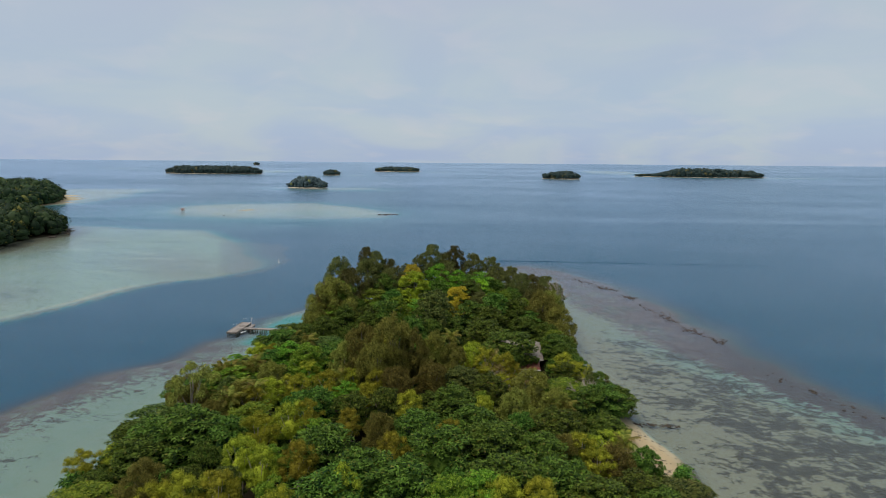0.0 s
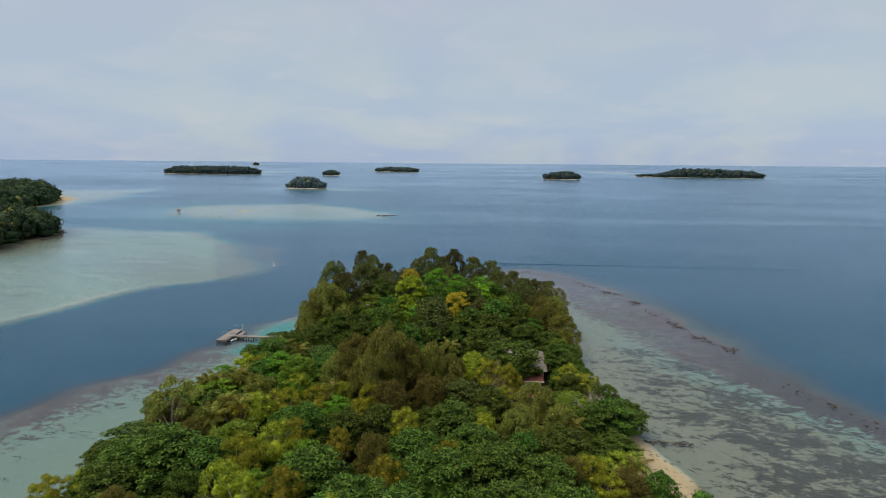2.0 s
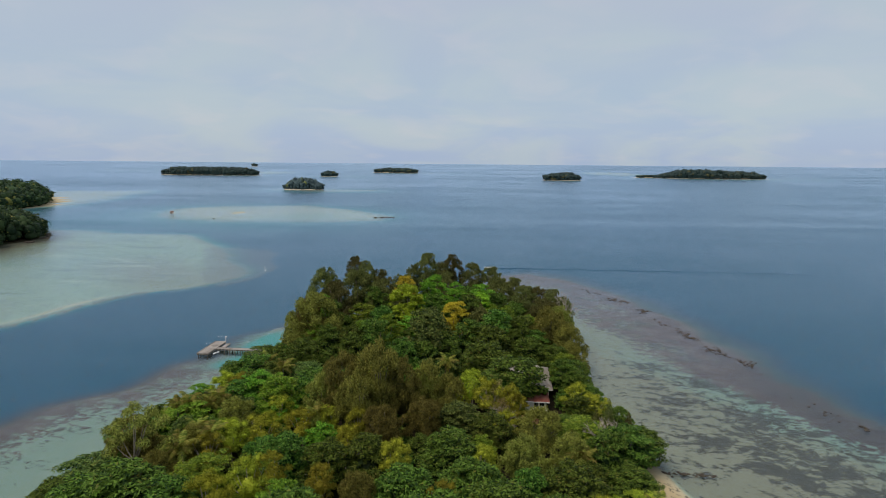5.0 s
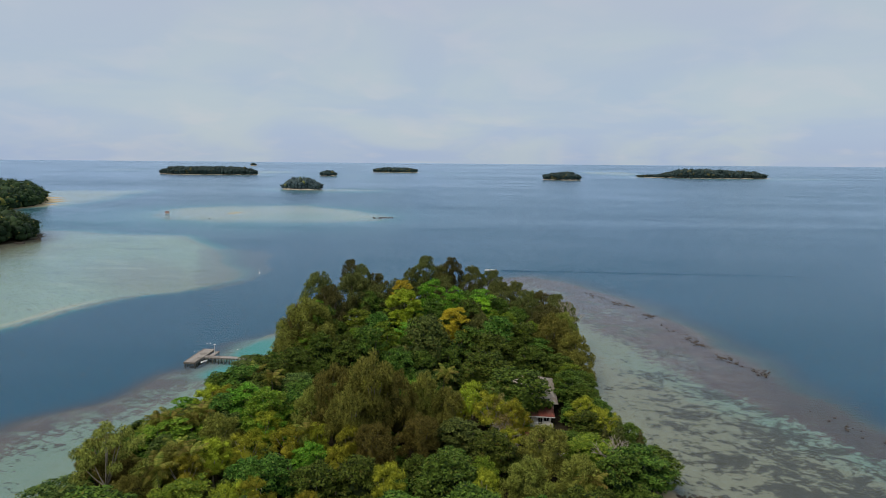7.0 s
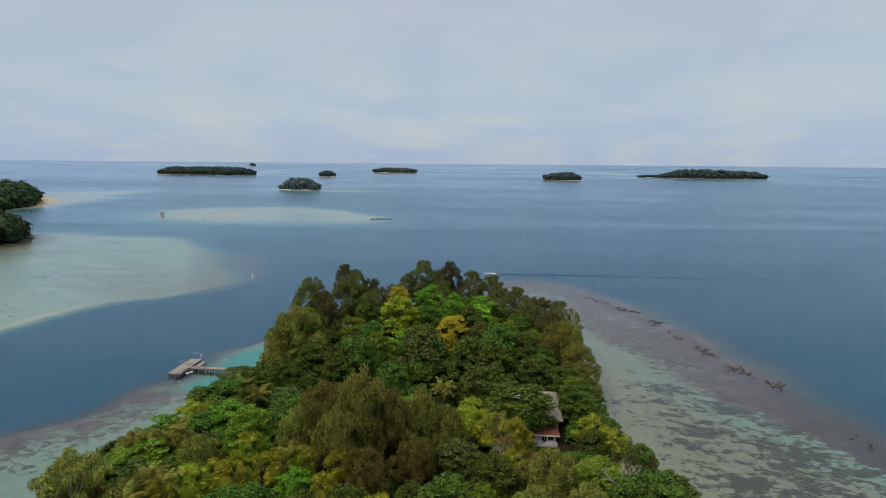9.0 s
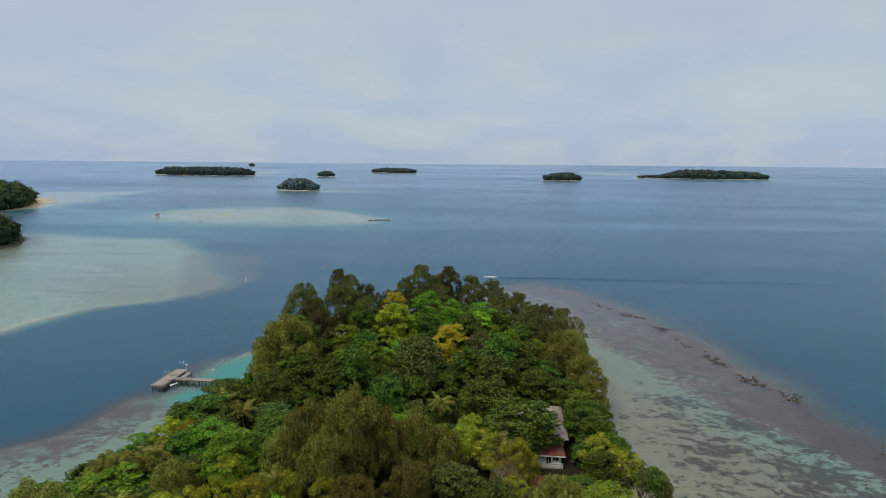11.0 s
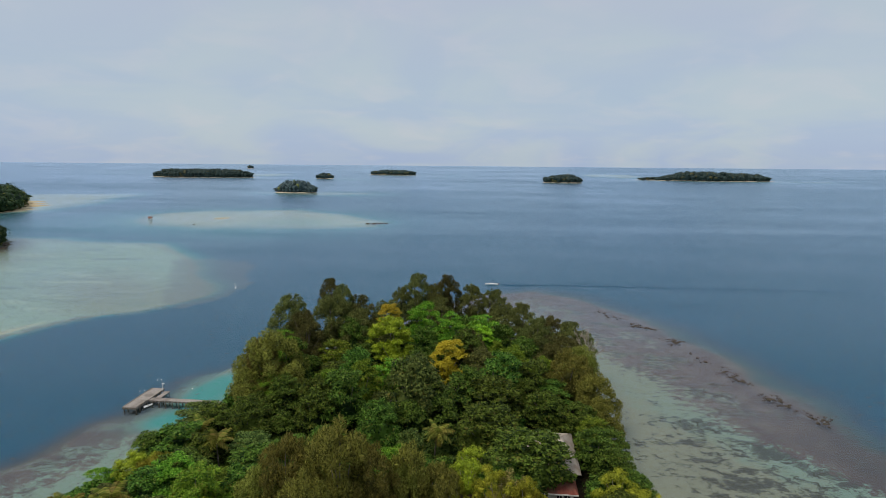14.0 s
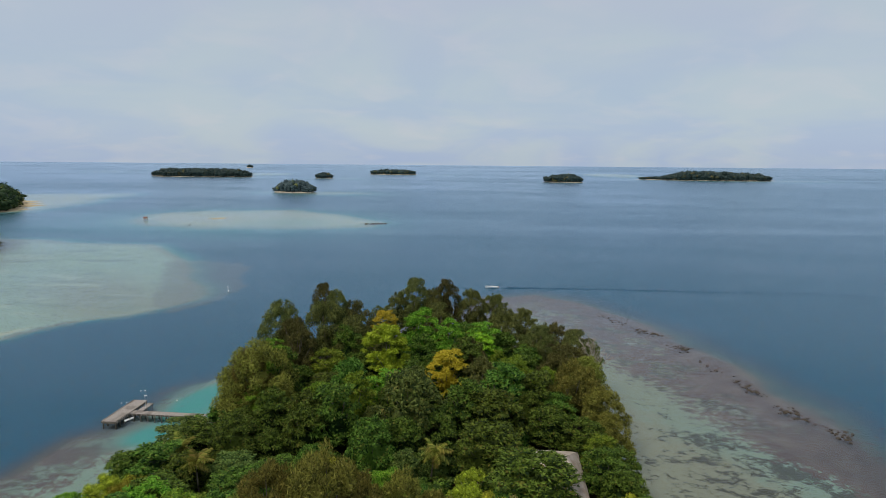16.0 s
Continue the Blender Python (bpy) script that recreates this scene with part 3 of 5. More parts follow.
def crown_mesh(name, rng, lobes, mat, per_m2, length, width, out=0.5, rise=0.0, low=-0.45, core=0.55, loose=0.5, tall=1.0, flat_face=0.0, hollow=0.62, inner=None):
    """A crown of many tufts. Each lobe (x, y, z, r) carries blades that run outwards (out), upwards or down (rise) and
    at random (loose), over a small inner mass; inner (z, radius, half-height): the shaded mass in the crown's middle."""
    verts, faces, base = [], [], 0
    c = np.array([q[:3] for q in lobes])
    r = np.array([q[3] for q in lobes])
    up = np.array([0.0, 0.0, 1.0])
    size = np.array([1, 1, tall])
    for k in range(len(lobes)):
        cnt = max(12, int(per_m2 * 4 * math.pi * r[k] ** 2 * (0.5 + 0.5 * tall) * (1 - low) / 2))
        n = sphere_points(rng, cnt, low)
        shell = hollow + (1.12 - hollow) * rng.uniform(0.0, 1.0, (cnt, 1)) ** 0.7
        lump = 1 + 0.20 * np.sin(n[:, :1] * 4 + k) * np.sin(n[:, 1:2] * 5 + 2 * k)
        p = c[k] + n * r[k] * shell * lump * size
        far = np.linalg.norm((p[:, None, :] - c[None]) / size, axis=2) / r[None]
        far[:, k] = 9
        keep = far.min(1) > 0.72
        if keep.any():
            n = n[keep]
            rnd = rng.normal(size=n.shape)
            d = unit(n * out + up * rise + rnd * loose)
            face = unit(n * (1 - flat_face) + up * flat_face + rng.normal(size=n.shape) * 0.35)
            v, f = blades(rng, p[keep], d, face, length, width)
            verts.append(v)
            faces.append(f + base)
            base += len(v)
    inner_v, inner_f = [], []
    for k in range(len(lobes)):
        j = 1 + rng.uniform(-0.3, 0.3, (len(CLUMP_V), 1))
        inner_v.append(c[k] + CLUMP_V * j * r[k] * core * size)
        inner_f += [tuple(i + base for i in q) for q in CLUMP_F]
        base += len(CLUMP_V)
    if inner:
        z, rad, half = inner
        j = 1 + 0.15 * np.sin(ICO_V[:, :1] * 5) * np.sin(ICO_V[:, 1:2] * 6) + rng.uniform(-0.1, 0.1, (len(ICO_V), 1))
        inner_v.append(np.array([0, 0, z]) + ICO_V * j * np.array([rad, rad, half]))
        inner_f += [tuple(i + base for i in q) for q in ICO_F]
        base += len(ICO_V)
        n = sphere_points(rng, 420, -0.3)
        p = np.array([0, 0, z]) + n * np.array([rad, rad, half]) * rng.uniform(0.98, 1.2, (420, 1))
        v, f = blades(rng, p, unit(n * 0.6 + rng.normal(size=n.shape) * 0.5), unit(n + rng.normal(size=n.shape) * 0.4), length * 1.3, width * 1.8)
        inner_v.append(v)
        inner_f += [tuple(q) for q in (f + base).tolist()]
    allv = np.concatenate(verts + inner_v)
    allf = [tuple(q) for f in faces for q in f.tolist()] + inner_f
    return mesh_of(name, allv.tolist(), allf, mat)


def trunk_mesh(name, rng, lobes, height, r0, mat, limbs=7, lean=0.4):
    fork = height * rng.uniform(0.30, 0.42)
    bend = rng.normal(size=2) * lean
    mid = Vector((bend[0] * 0.5, bend[1] * 0.5, fork * 0.55))
    top = Vector((bend[0], bend[1], fork))
    pieces = [tube([(0, 0, -0.6), (0, 0, 0.3), mid, top], [r0 * 1.35, r0 * 1.05, r0 * 0.85, r0 * 0.7], 7)]
    for q in rng.permutation(len(lobes))[:limbs]:
        e = Vector(lobes[q][:3])
        h = top.lerp(e, 0.5) + Vector((0, 0, -0.4))
        pieces.append(tube([top - Vector((0, 0, 0.3)), h, e], [r0 * 0.5, r0 * 0.3, r0 * 0.12], 5))
    return mesh_of(name, *joined(pieces), mat, True)


def dome_lobes(rng, radius, z0, height, count, size, tiers=0.0, uneven=0.18, drop=0.08):
    """Tufts over an uneven dome of that radius, from z0 up to height, with a skirt round its rim and some gaps."""
    ph = rng.uniform(0, 6.28, 3)
    out = []
    for k in range(count):
        if rng.random() < drop:
            continue
        a = k * 2.39996 + rng.uniform(-0.3, 0.3)
        e = math.sqrt((k + 0.5) / count) * rng.uniform(0.88, 1.06)
        bulge = 1 + uneven * math.sin(2 * a + ph[0]) + 0.6 * uneven * math.sin(5 * a + ph[1])
        rr = radius * e * bulge
        s = size * rng.uniform(0.65, 1.35)
        hill = math.sqrt(max(0.02, 1 - (0.93 * min(e, 1)) ** 2)) * (1 + 0.10 * math.sin(3 * a + 4 * e + ph[2]))
        z = z0 + (height - z0) * hill
        if tiers:
            z = round(z / tiers) * tiers + rng.uniform(-0.25, 0.25)
        out.append((rr * math.cos(a), rr * math.sin(a), min(z, height) - 0.6 * s + rng.uniform(-0.6, 0.2), s))
    skirt = max(6, count // 3)
    for row in range(2):
        for k in range(skirt):
            a = 6.2832 * (k + 0.5 * row) / skirt + rng.uniform(-0.2, 0.2)
            bulge = 1 + uneven * math.sin(2 * a + ph[0]) + 0.6 * uneven * math.sin(5 * a + ph[1])
            rr = radius * bulge * rng.uniform(0.82, 1.03) * (1.0 - 0.10 * row)
            out.append((rr * math.cos(a), rr * math.sin(a), z0 + (height - z0) * (0.20 - 0.22 * row) + rng.uniform(-0.5, 0.5), size * rng.uniform(0.7, 1.2)))
    return out


def plume_lobes(rng, radius, z0, height, count, size):
    """Upright feathery plumes in several storeys, thinner towards the top."""
    out = []
    ph = rng.uniform(0, 6.28)
    for k in range(count):
        f = (k + 0.4) / count
        a = k * 2.39996 + rng.uniform(-0.5, 0.5)
        rr = radius * math.sqrt(f) * rng.uniform(0.7, 1.12) * (1 + 0.2 * math.sin(2 * a + ph))
        top = height - (height - z0) * 0.50 * min(1.2, rr / radius) ** 2.0 + rng.uniform(-1.2, 0.2)
        out.append((rr * math.cos(a), rr * math.sin(a), top - 1.3 * size, size * rng.uniform(0.75, 1.15)))
        if rr > 0.45 * radius:
            low = z0 + (top - z0) * rng.uniform(0.25, 0.55)
            out.append((rr * 1.04 * math.cos(a + 0.25), rr * 1.04 * math.sin(a + 0.25), low, size * rng.uniform(0.8, 1.2)))
    return out


R0, H0 = 5.0, 12.0


def tree_kind(kind, variant):
    """Crown and trunk meshes for one tree of a kind, 12 m high and 5 m in radius."""
    rng = np.random.default_rng(100 * len(kind) + 17 * variant + ord(kind[0]))
    bark, limbs = BARK, 8
    if kind == "casuarina_tree":
        lobes = plume_lobes(rng, 4.5, 1.8, H0, 28, 0.84)
        crown = crown_mesh("crown", rng, lobes, NEEDLE_OLIVE, 40.0, 0.44, 0.085, 0.55, 0.26, low=-0.7, core=0.40, loose=0.36, tall=1.3, inner=(4.6, 1.9, 3.0))
    elif kind == "weeping_casuarina_tree":
        lobes = plume_lobes(rng, 4.8, 2.0, H0, 17, 0.80)
        crown = crown_mesh("crown", rng, lobes, NEEDLE_OLIVE, 36.0, 0.44, 0.085, 0.55, -0.40, low=-0.8, core=0.36, loose=0.35, tall=0.85)
        limbs = 9
    elif kind == "dark_casuarina_tree":
        lobes = [(x, y, z + rng.uniform(-0.8, 0.5), r) for x, y, z, r in dome_lobes(rng, 4.5, 3.0, H0, 70, 0.72, uneven=0.20, drop=0.08)]
        lobes += [(rng.uniform(-1.6, 1.6), rng.uniform(-1.6, 1.6), H0 + rng.uniform(-0.9, 0.3), 0.5) for _ in range(6)]
        crown = crown_mesh("crown", rng, lobes, NEEDLE_DARK, 26.0, 0.42, 0.12, 0.6, 0.12, low=-0.7, core=0.30, loose=0.5, tall=0.95, inner=(4.8, 1.7, 2.6))
        limbs = 14
    elif kind == "yellow_feathery_tree":
        lobes = dome_lobes(rng, 4.0, 5.2, H0, 20, 1.0, uneven=0.22, drop=0.12)
        crown = crown_mesh("crown", rng, lobes, NEEDLE_YELLOW, 34.0, 0.32, 0.085, 0.6, 0.28, low=-0.45, core=0.55, loose=0.45, tall=0.9, inner=(5.8, 1.9, 1.9))
        bark, limbs = BARK_PALE, 8
    elif kind == "dry_tree":
        lobes = dome_lobes(rng, 4.2, 4.5, H0, 18, 0.95)
        crown = crown_mesh("crown", rng, lobes, LEAF_DRY, 17.0, 0.42, 0.14, 0.5, 0.1, low=-0.6, core=0.35)
        bark, limbs = BARK_PALE, 16
    elif kind == "pine_tree":
        lobes = []
        for k in range(34):
            f = k / 33
            a = k * 2.4
            rr = 3.9 * (1 - f) ** 0.9 * 0.8
            lobes.append((rr * math.cos(a), rr * math.sin(a), 2.0 + 9.6 * f, 0.32 + 0.95 * (1 - f)))
        crown = crown_mesh("crown", rng, lobes, NEEDLE_DARK, 17.0, 0.6, 0.16, 0.8, 0.0, low=-0.6, core=0.5, loose=0.3, tall=0.55, inner=(4.2, 0.9, 3.0))
        return crown, trunk_mesh("trunk", rng, lobes, H0 * 1.6, 0.16, BARK, 8, 0.1)
    elif kind == "shrub":
        lobes = dome_lobes(rng, 3.8, 2.5, H0, 9, 1.7)
        crown = crown_mesh("crown", rng, lobes, LEAF_DEEP, 2.0, 0.90, 0.48, 0.6, -0.15, low=-0.3, core=0.6, loose=0.5, tall=0.8, flat_face=0.4, inner=(5.0, 2.6, 4.5))
        return crown, trunk_mesh("trunk", rng, lobes, H0, 0.2, BARK, 3)
    elif kind == "bright_green_tree":
        lobes = dome_lobes(rng, 4.2, 4.2, H0, 38, 1.0, tiers=1.5, drop=0.14)
        crown = crown_mesh("crown", rng, lobes, LEAF_BRIGHT, 17.0, 0.42, 0.24, 0.75, -0.10, low=-0.25, core=0.5, loose=0.40, tall=0.40, flat_face=0.65, inner=(4.8, 2.6, 2.6))
    else:
        mat = {"broadleaf_tree": LEAF_DEEP, "grey_broadleaf_tree": LEAF_GREY, "lime_tree": LEAF_LIME, "gold_tree": LEAF_GOLD}[kind]
        airy = kind in ("lime_tree", "gold_tree")
        lobes = dome_lobes(rng, 4.15, 3.4, H0, 46, 0.92 if not airy else 0.82, drop=0.10 if not airy else 0.15, uneven=0.14)
        crown = crown_mesh("crown", rng, lobes, mat, 14.0 if not airy else 19.0, 0.50, 0.28, 0.70, -0.28, low=-0.35, core=0.46, loose=0.42,
                           tall=0.62, flat_face=0.5, inner=(4.4, 2.9, 3.4) if not airy else (4.4, 1.7, 2.4))
    return crown, trunk_mesh("trunk", rng, lobes, H0, 0.22, bark, limbs)


LABELS = {
    "casuarina_tree": ("tall feathery casuarina with olive-brown needle foliage on the island", "casuarina tree"),
    "weeping_casuarina_tree": ("spreading casuarina with drooping olive sprays by the reef shore", "casuarina tree"),
    "dark_casuarina_tree": ("tall dark green casuarina with sparse crown at the island tip", "casuarina tree"),
    "yellow_feathery_tree": ("yellow-green feathery tree with rounded tufts in the forest", "tree"),
    "dry_tree": ("half-dry tree with tan and pale yellow foliage beside the house", "tree"),
    "broadleaf_tree": ("dense deep green broadleaf tree in the island forest", "tree"),
    "grey_broadleaf_tree": ("round grey-green broadleaf tree with glossy small leaves", "tree"),
    "bright_green_tree": ("bright green broadleaf tree with layered flat foliage", "tree"),
    "lime_tree": ("lime yellow broadleaf tree glowing among darker trees", "tree"),
    "gold_tree": ("golden yellow leafed tree among green trees", "tree"),
    "shrub": ("low green shrub growing between the forest trees", "shrub"),
    "pine_tree": ("small dark conical conifer by the reef shore", "conifer"),
}
VARIANTS = {"casuarina_tree": 4, "dark_casuarina_tree": 3, "weeping_casuarina_tree": 1, "yellow_feathery_tree": 3, "dry_tree": 1, "broadleaf_tree": 4,
            "grey_broadleaf_tree": 2, "bright_green_tree": 2, "lime_tree": 1, "gold_tree": 2, "pine_tree": 1, "shrub": 3}
KITS = {k: [tree_kind(k, v) for v in range(n)] for k, n in VARIANTS.items()}
planted = []
rngp = random.Random(7)


def plant(kind, x, y, top, radius):
    """One tree of a kind, its crown's top at that height and of that radius."""
    crown, trunk = KITS[kind][rngp.randrange(len(KITS[kind]))]
    z = ground_z(x, y)
    z = max(z, 0.2)
    ob = thing(kind, pose(x, y, z, 0, 0, rngp.uniform(0, 360)), *LABELS[kind], group="trees of the island forest")
    wide, tall = radius / R0, (top - z) / H0
    deep = min(tall, wide * {"casuarina_tree": 1.3, "dark_casuarina_tree": 1.25, "weeping_casuarina_tree": 1.3, "pine_tree": 1.9, "lime_tree": 0.95, "gold_tree": 0.95}.get(kind, 1.2))
    if kind in ("broadleaf_tree", "bright_green_tree"):
        deep = min(tall, wide * (1.15 + 0.55 * ((x * 7.3 + y * 3.1) % 1.0)))
    part_mesh("trunk", trunk, ob, m=Matrix.Diagonal((wide, wide, tall, 1)))
    part_mesh("crown", crown, ob, m=Matrix.Translation((0, 0, (tall - deep) * H0)) @ Matrix.Diagonal((wide, wide, deep, 1)))
    planted.append((x, y, radius, top))
    return ob


# trees that stand out: x, y, height of the top, crown radius
TREES = {}
TREES.setdefault("casuarina_tree", []).extend([
    (-57, 199, 22, 9.5), (-59, 199, 20, 6), (-27, 150, 24, 7), (-35, 150, 21, 6), (-30, 143, 19, 5), (-22, 151, 19, 5),
    (-39, 148, 16, 5), (-17, 156, 17, 5), (-12, 156, 14, 5), (-16, 145, 13, 5), (-24, 138, 14, 5), (8, 142, 13, 6),
    (13, 133, 12, 5), (4, 131, 12, 5), (14.5, 207, 17.5, 7.0), (18, 215, 16, 6.0), (19.5, 200, 14.0, 6.0), (20, 193, 11, 4.5), (-70, 130, 10, 4.5), (-59, 130, 11, 5), (-61, 120, 11, 4),
    (-56, 142, 12, 5), (-59, 93, 12, 5),
])
TREES.setdefault("casuarina_tree", []).extend([
    (-23, 114, 13, 4), (22, 111, 10, 5), (13, 113, 11, 4), (-18, 155, 14, 4),
])
TREES.setdefault("yellow_feathery_tree", []).extend([
    (-42, 116, 13, 4), (-46, 110, 13, 4), (-39, 118, 13, 3), (-45, 100, 13.5, 3.5), (-41, 98, 13, 4), (-34, 98, 14, 3.5),
    (-49, 88, 13, 4.5), (-44, 89, 13, 4.5), (-53, 86, 12, 4), (-19, 125, 13, 3.5), (-3, 126, 12, 3), (-9, 112, 13, 3),
    (-19, 105, 13, 3.5), (-30, 117, 12, 3), (-75, 100, 9, 3.5), (-71, 103, 9, 3), (-32, 83, 14, 4), (-24, 91, 14, 3.5),
    (-48, 146, 11, 4), (-53, 133, 11, 4),
])
TREES.setdefault("yellow_feathery_tree", []).extend([
    (-29, 139, 12, 3), (-41, 140, 11, 4), (-36, 142, 11, 3), (-8, 163, 11, 3.5), (-10, 159, 10, 3), (3, 156, 10, 3.5),
    (-3, 158, 12, 4.5), (2, 156, 11.5, 3.5), (17.8, 164.5, 9.2, 4.0), (21.5, 160.5, 8.4, 4.0), (1, 148, 9, 3), (16, 115, 10, 3.5), (19, 109, 10, 3), (-30, 133, 11, 3), (-48, 136, 11, 4),
    (-55, 127, 11, 4), (-67, 161, 10, 4), (-63, 160, 10, 4), (1, 92, 13, 4), (7, 93, 13, 4),
])
TREES.setdefault("dry_tree", []).extend([
    (-1, 159, 11, 4), (0, 154, 9, 3), (20, 137, 9, 3),
])
TREES.setdefault("broadleaf_tree", []).extend([
    (-4, 195, 14, 7.5), (2.6, 170.0, 13.5, 8.6), (-21, 182, 13, 5), (-15, 187, 12, 5), (-5, 180, 14, 7), (18.8, 173, 9.5, 4.2), (20, 182, 9, 4.2), (15, 192, 10, 5), (8, 195, 11, 5), (-10, 197, 15, 6), (-36, 187, 17, 6), (-42, 188, 15, 5), (-37, 203, 17, 5),
    (-54, 207, 17, 5), (-54, 180, 13, 5), (-64, 170, 11, 6), (-69, 169, 9.5, 5), (-59, 169, 10, 5), (16.5, 178, 10.5, 4.6),
    (-26, 177, 15, 5), (-2, 205, 16, 7), (-11, 222, 17, 6), (6, 207, 14, 6), (-50, 190, 14, 5), (-44, 229, 17, 5), (18, 160.5, 8, 4), (-1.5, 164.5, 9.5, 5.0), (-37, 237, 15, 5), (-24, 233, 14, 5), (-2, 238, 14, 5), (4, 229, 13, 5), (-48, 240, 15, 5),
    (-37, 220, 13, 5), (-13, 243, 15, 5), (3, 222, 13, 5),
    (10, 202, 11, 5), (-2, 142, 11, 5),
])
TREES.setdefault("broadleaf_tree", []).extend([
    (-10, 131, 12, 6), (-16, 117, 12, 6), (-10, 108, 13, 7), (0, 113, 12, 6.5), (9, 112, 11, 6), (-5, 121, 12, 6),
    (-61, 111, 13, 8), (-67, 109, 11, 7), (-52, 109, 12, 6), (-32, 106, 13, 7), (-22, 97, 13.5, 7), (-15, 95, 13, 7),
    (-26, 90, 14, 7), (-67, 103, 10, 6), (2, 101, 12, 7), (11, 102, 11, 6), (24.5, 140, 10.3, 6.0), (29, 144.5, 8, 4.6), (26, 156, 7.5, 3.8), (22, 168, 7.5, 3.6), (14.5, 156, 5, 3), (18, 160, 6, 3.2), (12.5, 157, 4.5, 2.6), (20, 136, 11, 5),
    (24, 103, 9, 5),
])
TREES.setdefault("broadleaf_tree", []).extend([
    (27, 100, 8, 5), (17, 99, 10, 6), (-40, 126, 12, 5), (-32, 126, 11, 5), (-24, 128, 12, 5), (-58, 160, 11, 6),
    (-61, 156, 10, 5), (-45, 156, 11, 5), (-41, 184, 14, 5),
])
TREES.setdefault("bright_green_tree", []).extend([
    (-57, 157, 12, 5), (-48, 154, 11, 5), (-48, 148, 10, 4), (-50, 150, 14, 5), (-41, 193, 15, 4), (-26, 243, 19, 6),
    (-17, 236, 18, 5), (-8, 233, 18, 6), (1, 215, 15, 5), (-60, 215, 17, 4), (-7, 90, 13.5, 4.5), (-2, 93, 13, 4.5),
    (-35, 111, 12, 4), (-21, 165, 12, 4), (-56, 195, 13, 4), (-34, 197, 16, 5), (17, 184, 10, 4),
])
TREES.setdefault("lime_tree", []).extend([
    (-32, 221, 20.0, 7.6), (-8, 230, 16.0, 4.5),
])
TREES.setdefault("gold_tree", []).extend([
    (-15.5, 214, 16.2, 5.8), (-35, 236, 19.8, 3.8),
])
TREES.setdefault("pine_tree", []).extend([
    (23.2, 152.4, 11.2, 2.6), (27, 150.5, 9, 2.4), (21, 155, 8, 2),
])
TREES.setdefault("dark_casuarina_tree", []).extend([
    (-63, 229, 22.2, 7.0), (-56, 247, 24.0, 4.2), (-51, 243, 23.2, 4.0), (-53, 238, 20.5, 7.0), (-46, 244, 19.5, 6.0), (-57, 224, 19, 6.5), (-43, 233, 18, 6.0),
    (-30, 260, 23.6, 5.5), (-35, 258, 19.5, 4.0), (-20.5, 263, 23.0, 5.0), (-24, 261, 20, 5.0), (-12, 264, 19.5, 5.5), (-4.5, 264, 18.2, 5.0), (4.5, 260, 14.8, 5.5),
    (8, 232, 17.6, 4.5), (17, 231, 16.8, 5.0), (20.5, 232, 14, 4.5), (12, 243, 15, 6.5), (-1, 252, 16, 6.0), (14, 222, 15.5, 6.5),
    (-11, 223, 15.8, 5.5), (-7, 214, 14, 5.5), (-22, 255, 17, 6), (-38, 248, 17, 6), (-63, 236, 15, 5),
])
TREES.setdefault("weeping_casuarina_tree", []).extend([
    (-66.5, 124, 18.5, 7.0), (-73, 131, 12.5, 5.0),
])
TREES.setdefault("grey_broadleaf_tree", []).extend([
    (-21, 189, 20, 7),
])

for kind, rows in TREES.items():
    for x, y, top, radius in rows:
        plant(kind, x, y, top, radius)


def canopy_top(x, y):
    """How high the forest stands at a spot."""
    if y < 125:
        return 12.0
    if y < 160:
        return 10.5
    if y < 200:
        return 11.5
    return 14.0


def fill_forest():
    """The rest of the forest between the trees that stand out."""
    r = random.Random(21)
    for tries in range(5200):
        x, y = r.uniform(-80, 36), r.uniform(77, 268)
        if float(inside_distance(np.array([x]), np.array([y]), LAND)[0]) > -1.0:
            continue
        if 0 < x < 16 and 143 < y < 192 or -13 < x < -4 and 173 < y < 188 or (24 < x < 40 and 120 < y < 142) or (28 < x < 40 and 112 < y < 130):
            continue
        rad = r.uniform(5.2, 7.4) if tries < 1400 else r.uniform(3.0, 4.8)
        if any((x - a) ** 2 + (y - b) ** 2 < (0.72 * (rad + c)) ** 2 for a, b, c, _t in planted):
            continue
        f = r.random()
        kind = "broadleaf_tree" if f < 0.66 else "yellow_feathery_tree" if f < 0.76 and y < 170 else "bright_green_tree" if f < 0.86 else "grey_broadleaf_tree"
        edge = -float(inside_distance(np.array([x]), np.array([y]), LAND)[0])
        plant(kind, x, y, canopy_top(x, y) * r.uniform(0.72, 0.98) * (0.62 + 0.38 * min(1, edge / 14)), rad)


fill_forest()


def fill_shrubs():
    """Low growth in the gaps and along the shore."""
    r = random.Random(33)
    low = []
    for _ in range(4200):
        x, y = r.uniform(-82, 38), r.uniform(80, 270)
        d = float(inside_distance(np.array([x]), np.array([y]), LAND)[0])
        if d > 1.0 or 3.5 < x < 15 and 145 < y < 191 or -12 < x < -4 and 174 < y < 188 or (23 < x < 40 and 118 < y < 141) or (28 < x < 40 and 112 < y < 130):
            continue
        rad = r.uniform(1.9, 3.0)
        if any((x - a) ** 2 + (y - b) ** 2 < (0.62 * c + 0.5 * rad) ** 2 for a, b, c, _t in planted):
            continue
        if any((x - a) ** 2 + (y - b) ** 2 < (1.45 * rad) ** 2 for a, b in low):
            continue
        if len(low) >= 280:
            break
        low.append((x, y))
        plant("shrub", x, y, max(ground_z(x, y), 0.2) + rad * r.uniform(1.5, 2.4), rad)


fill_shrubs()


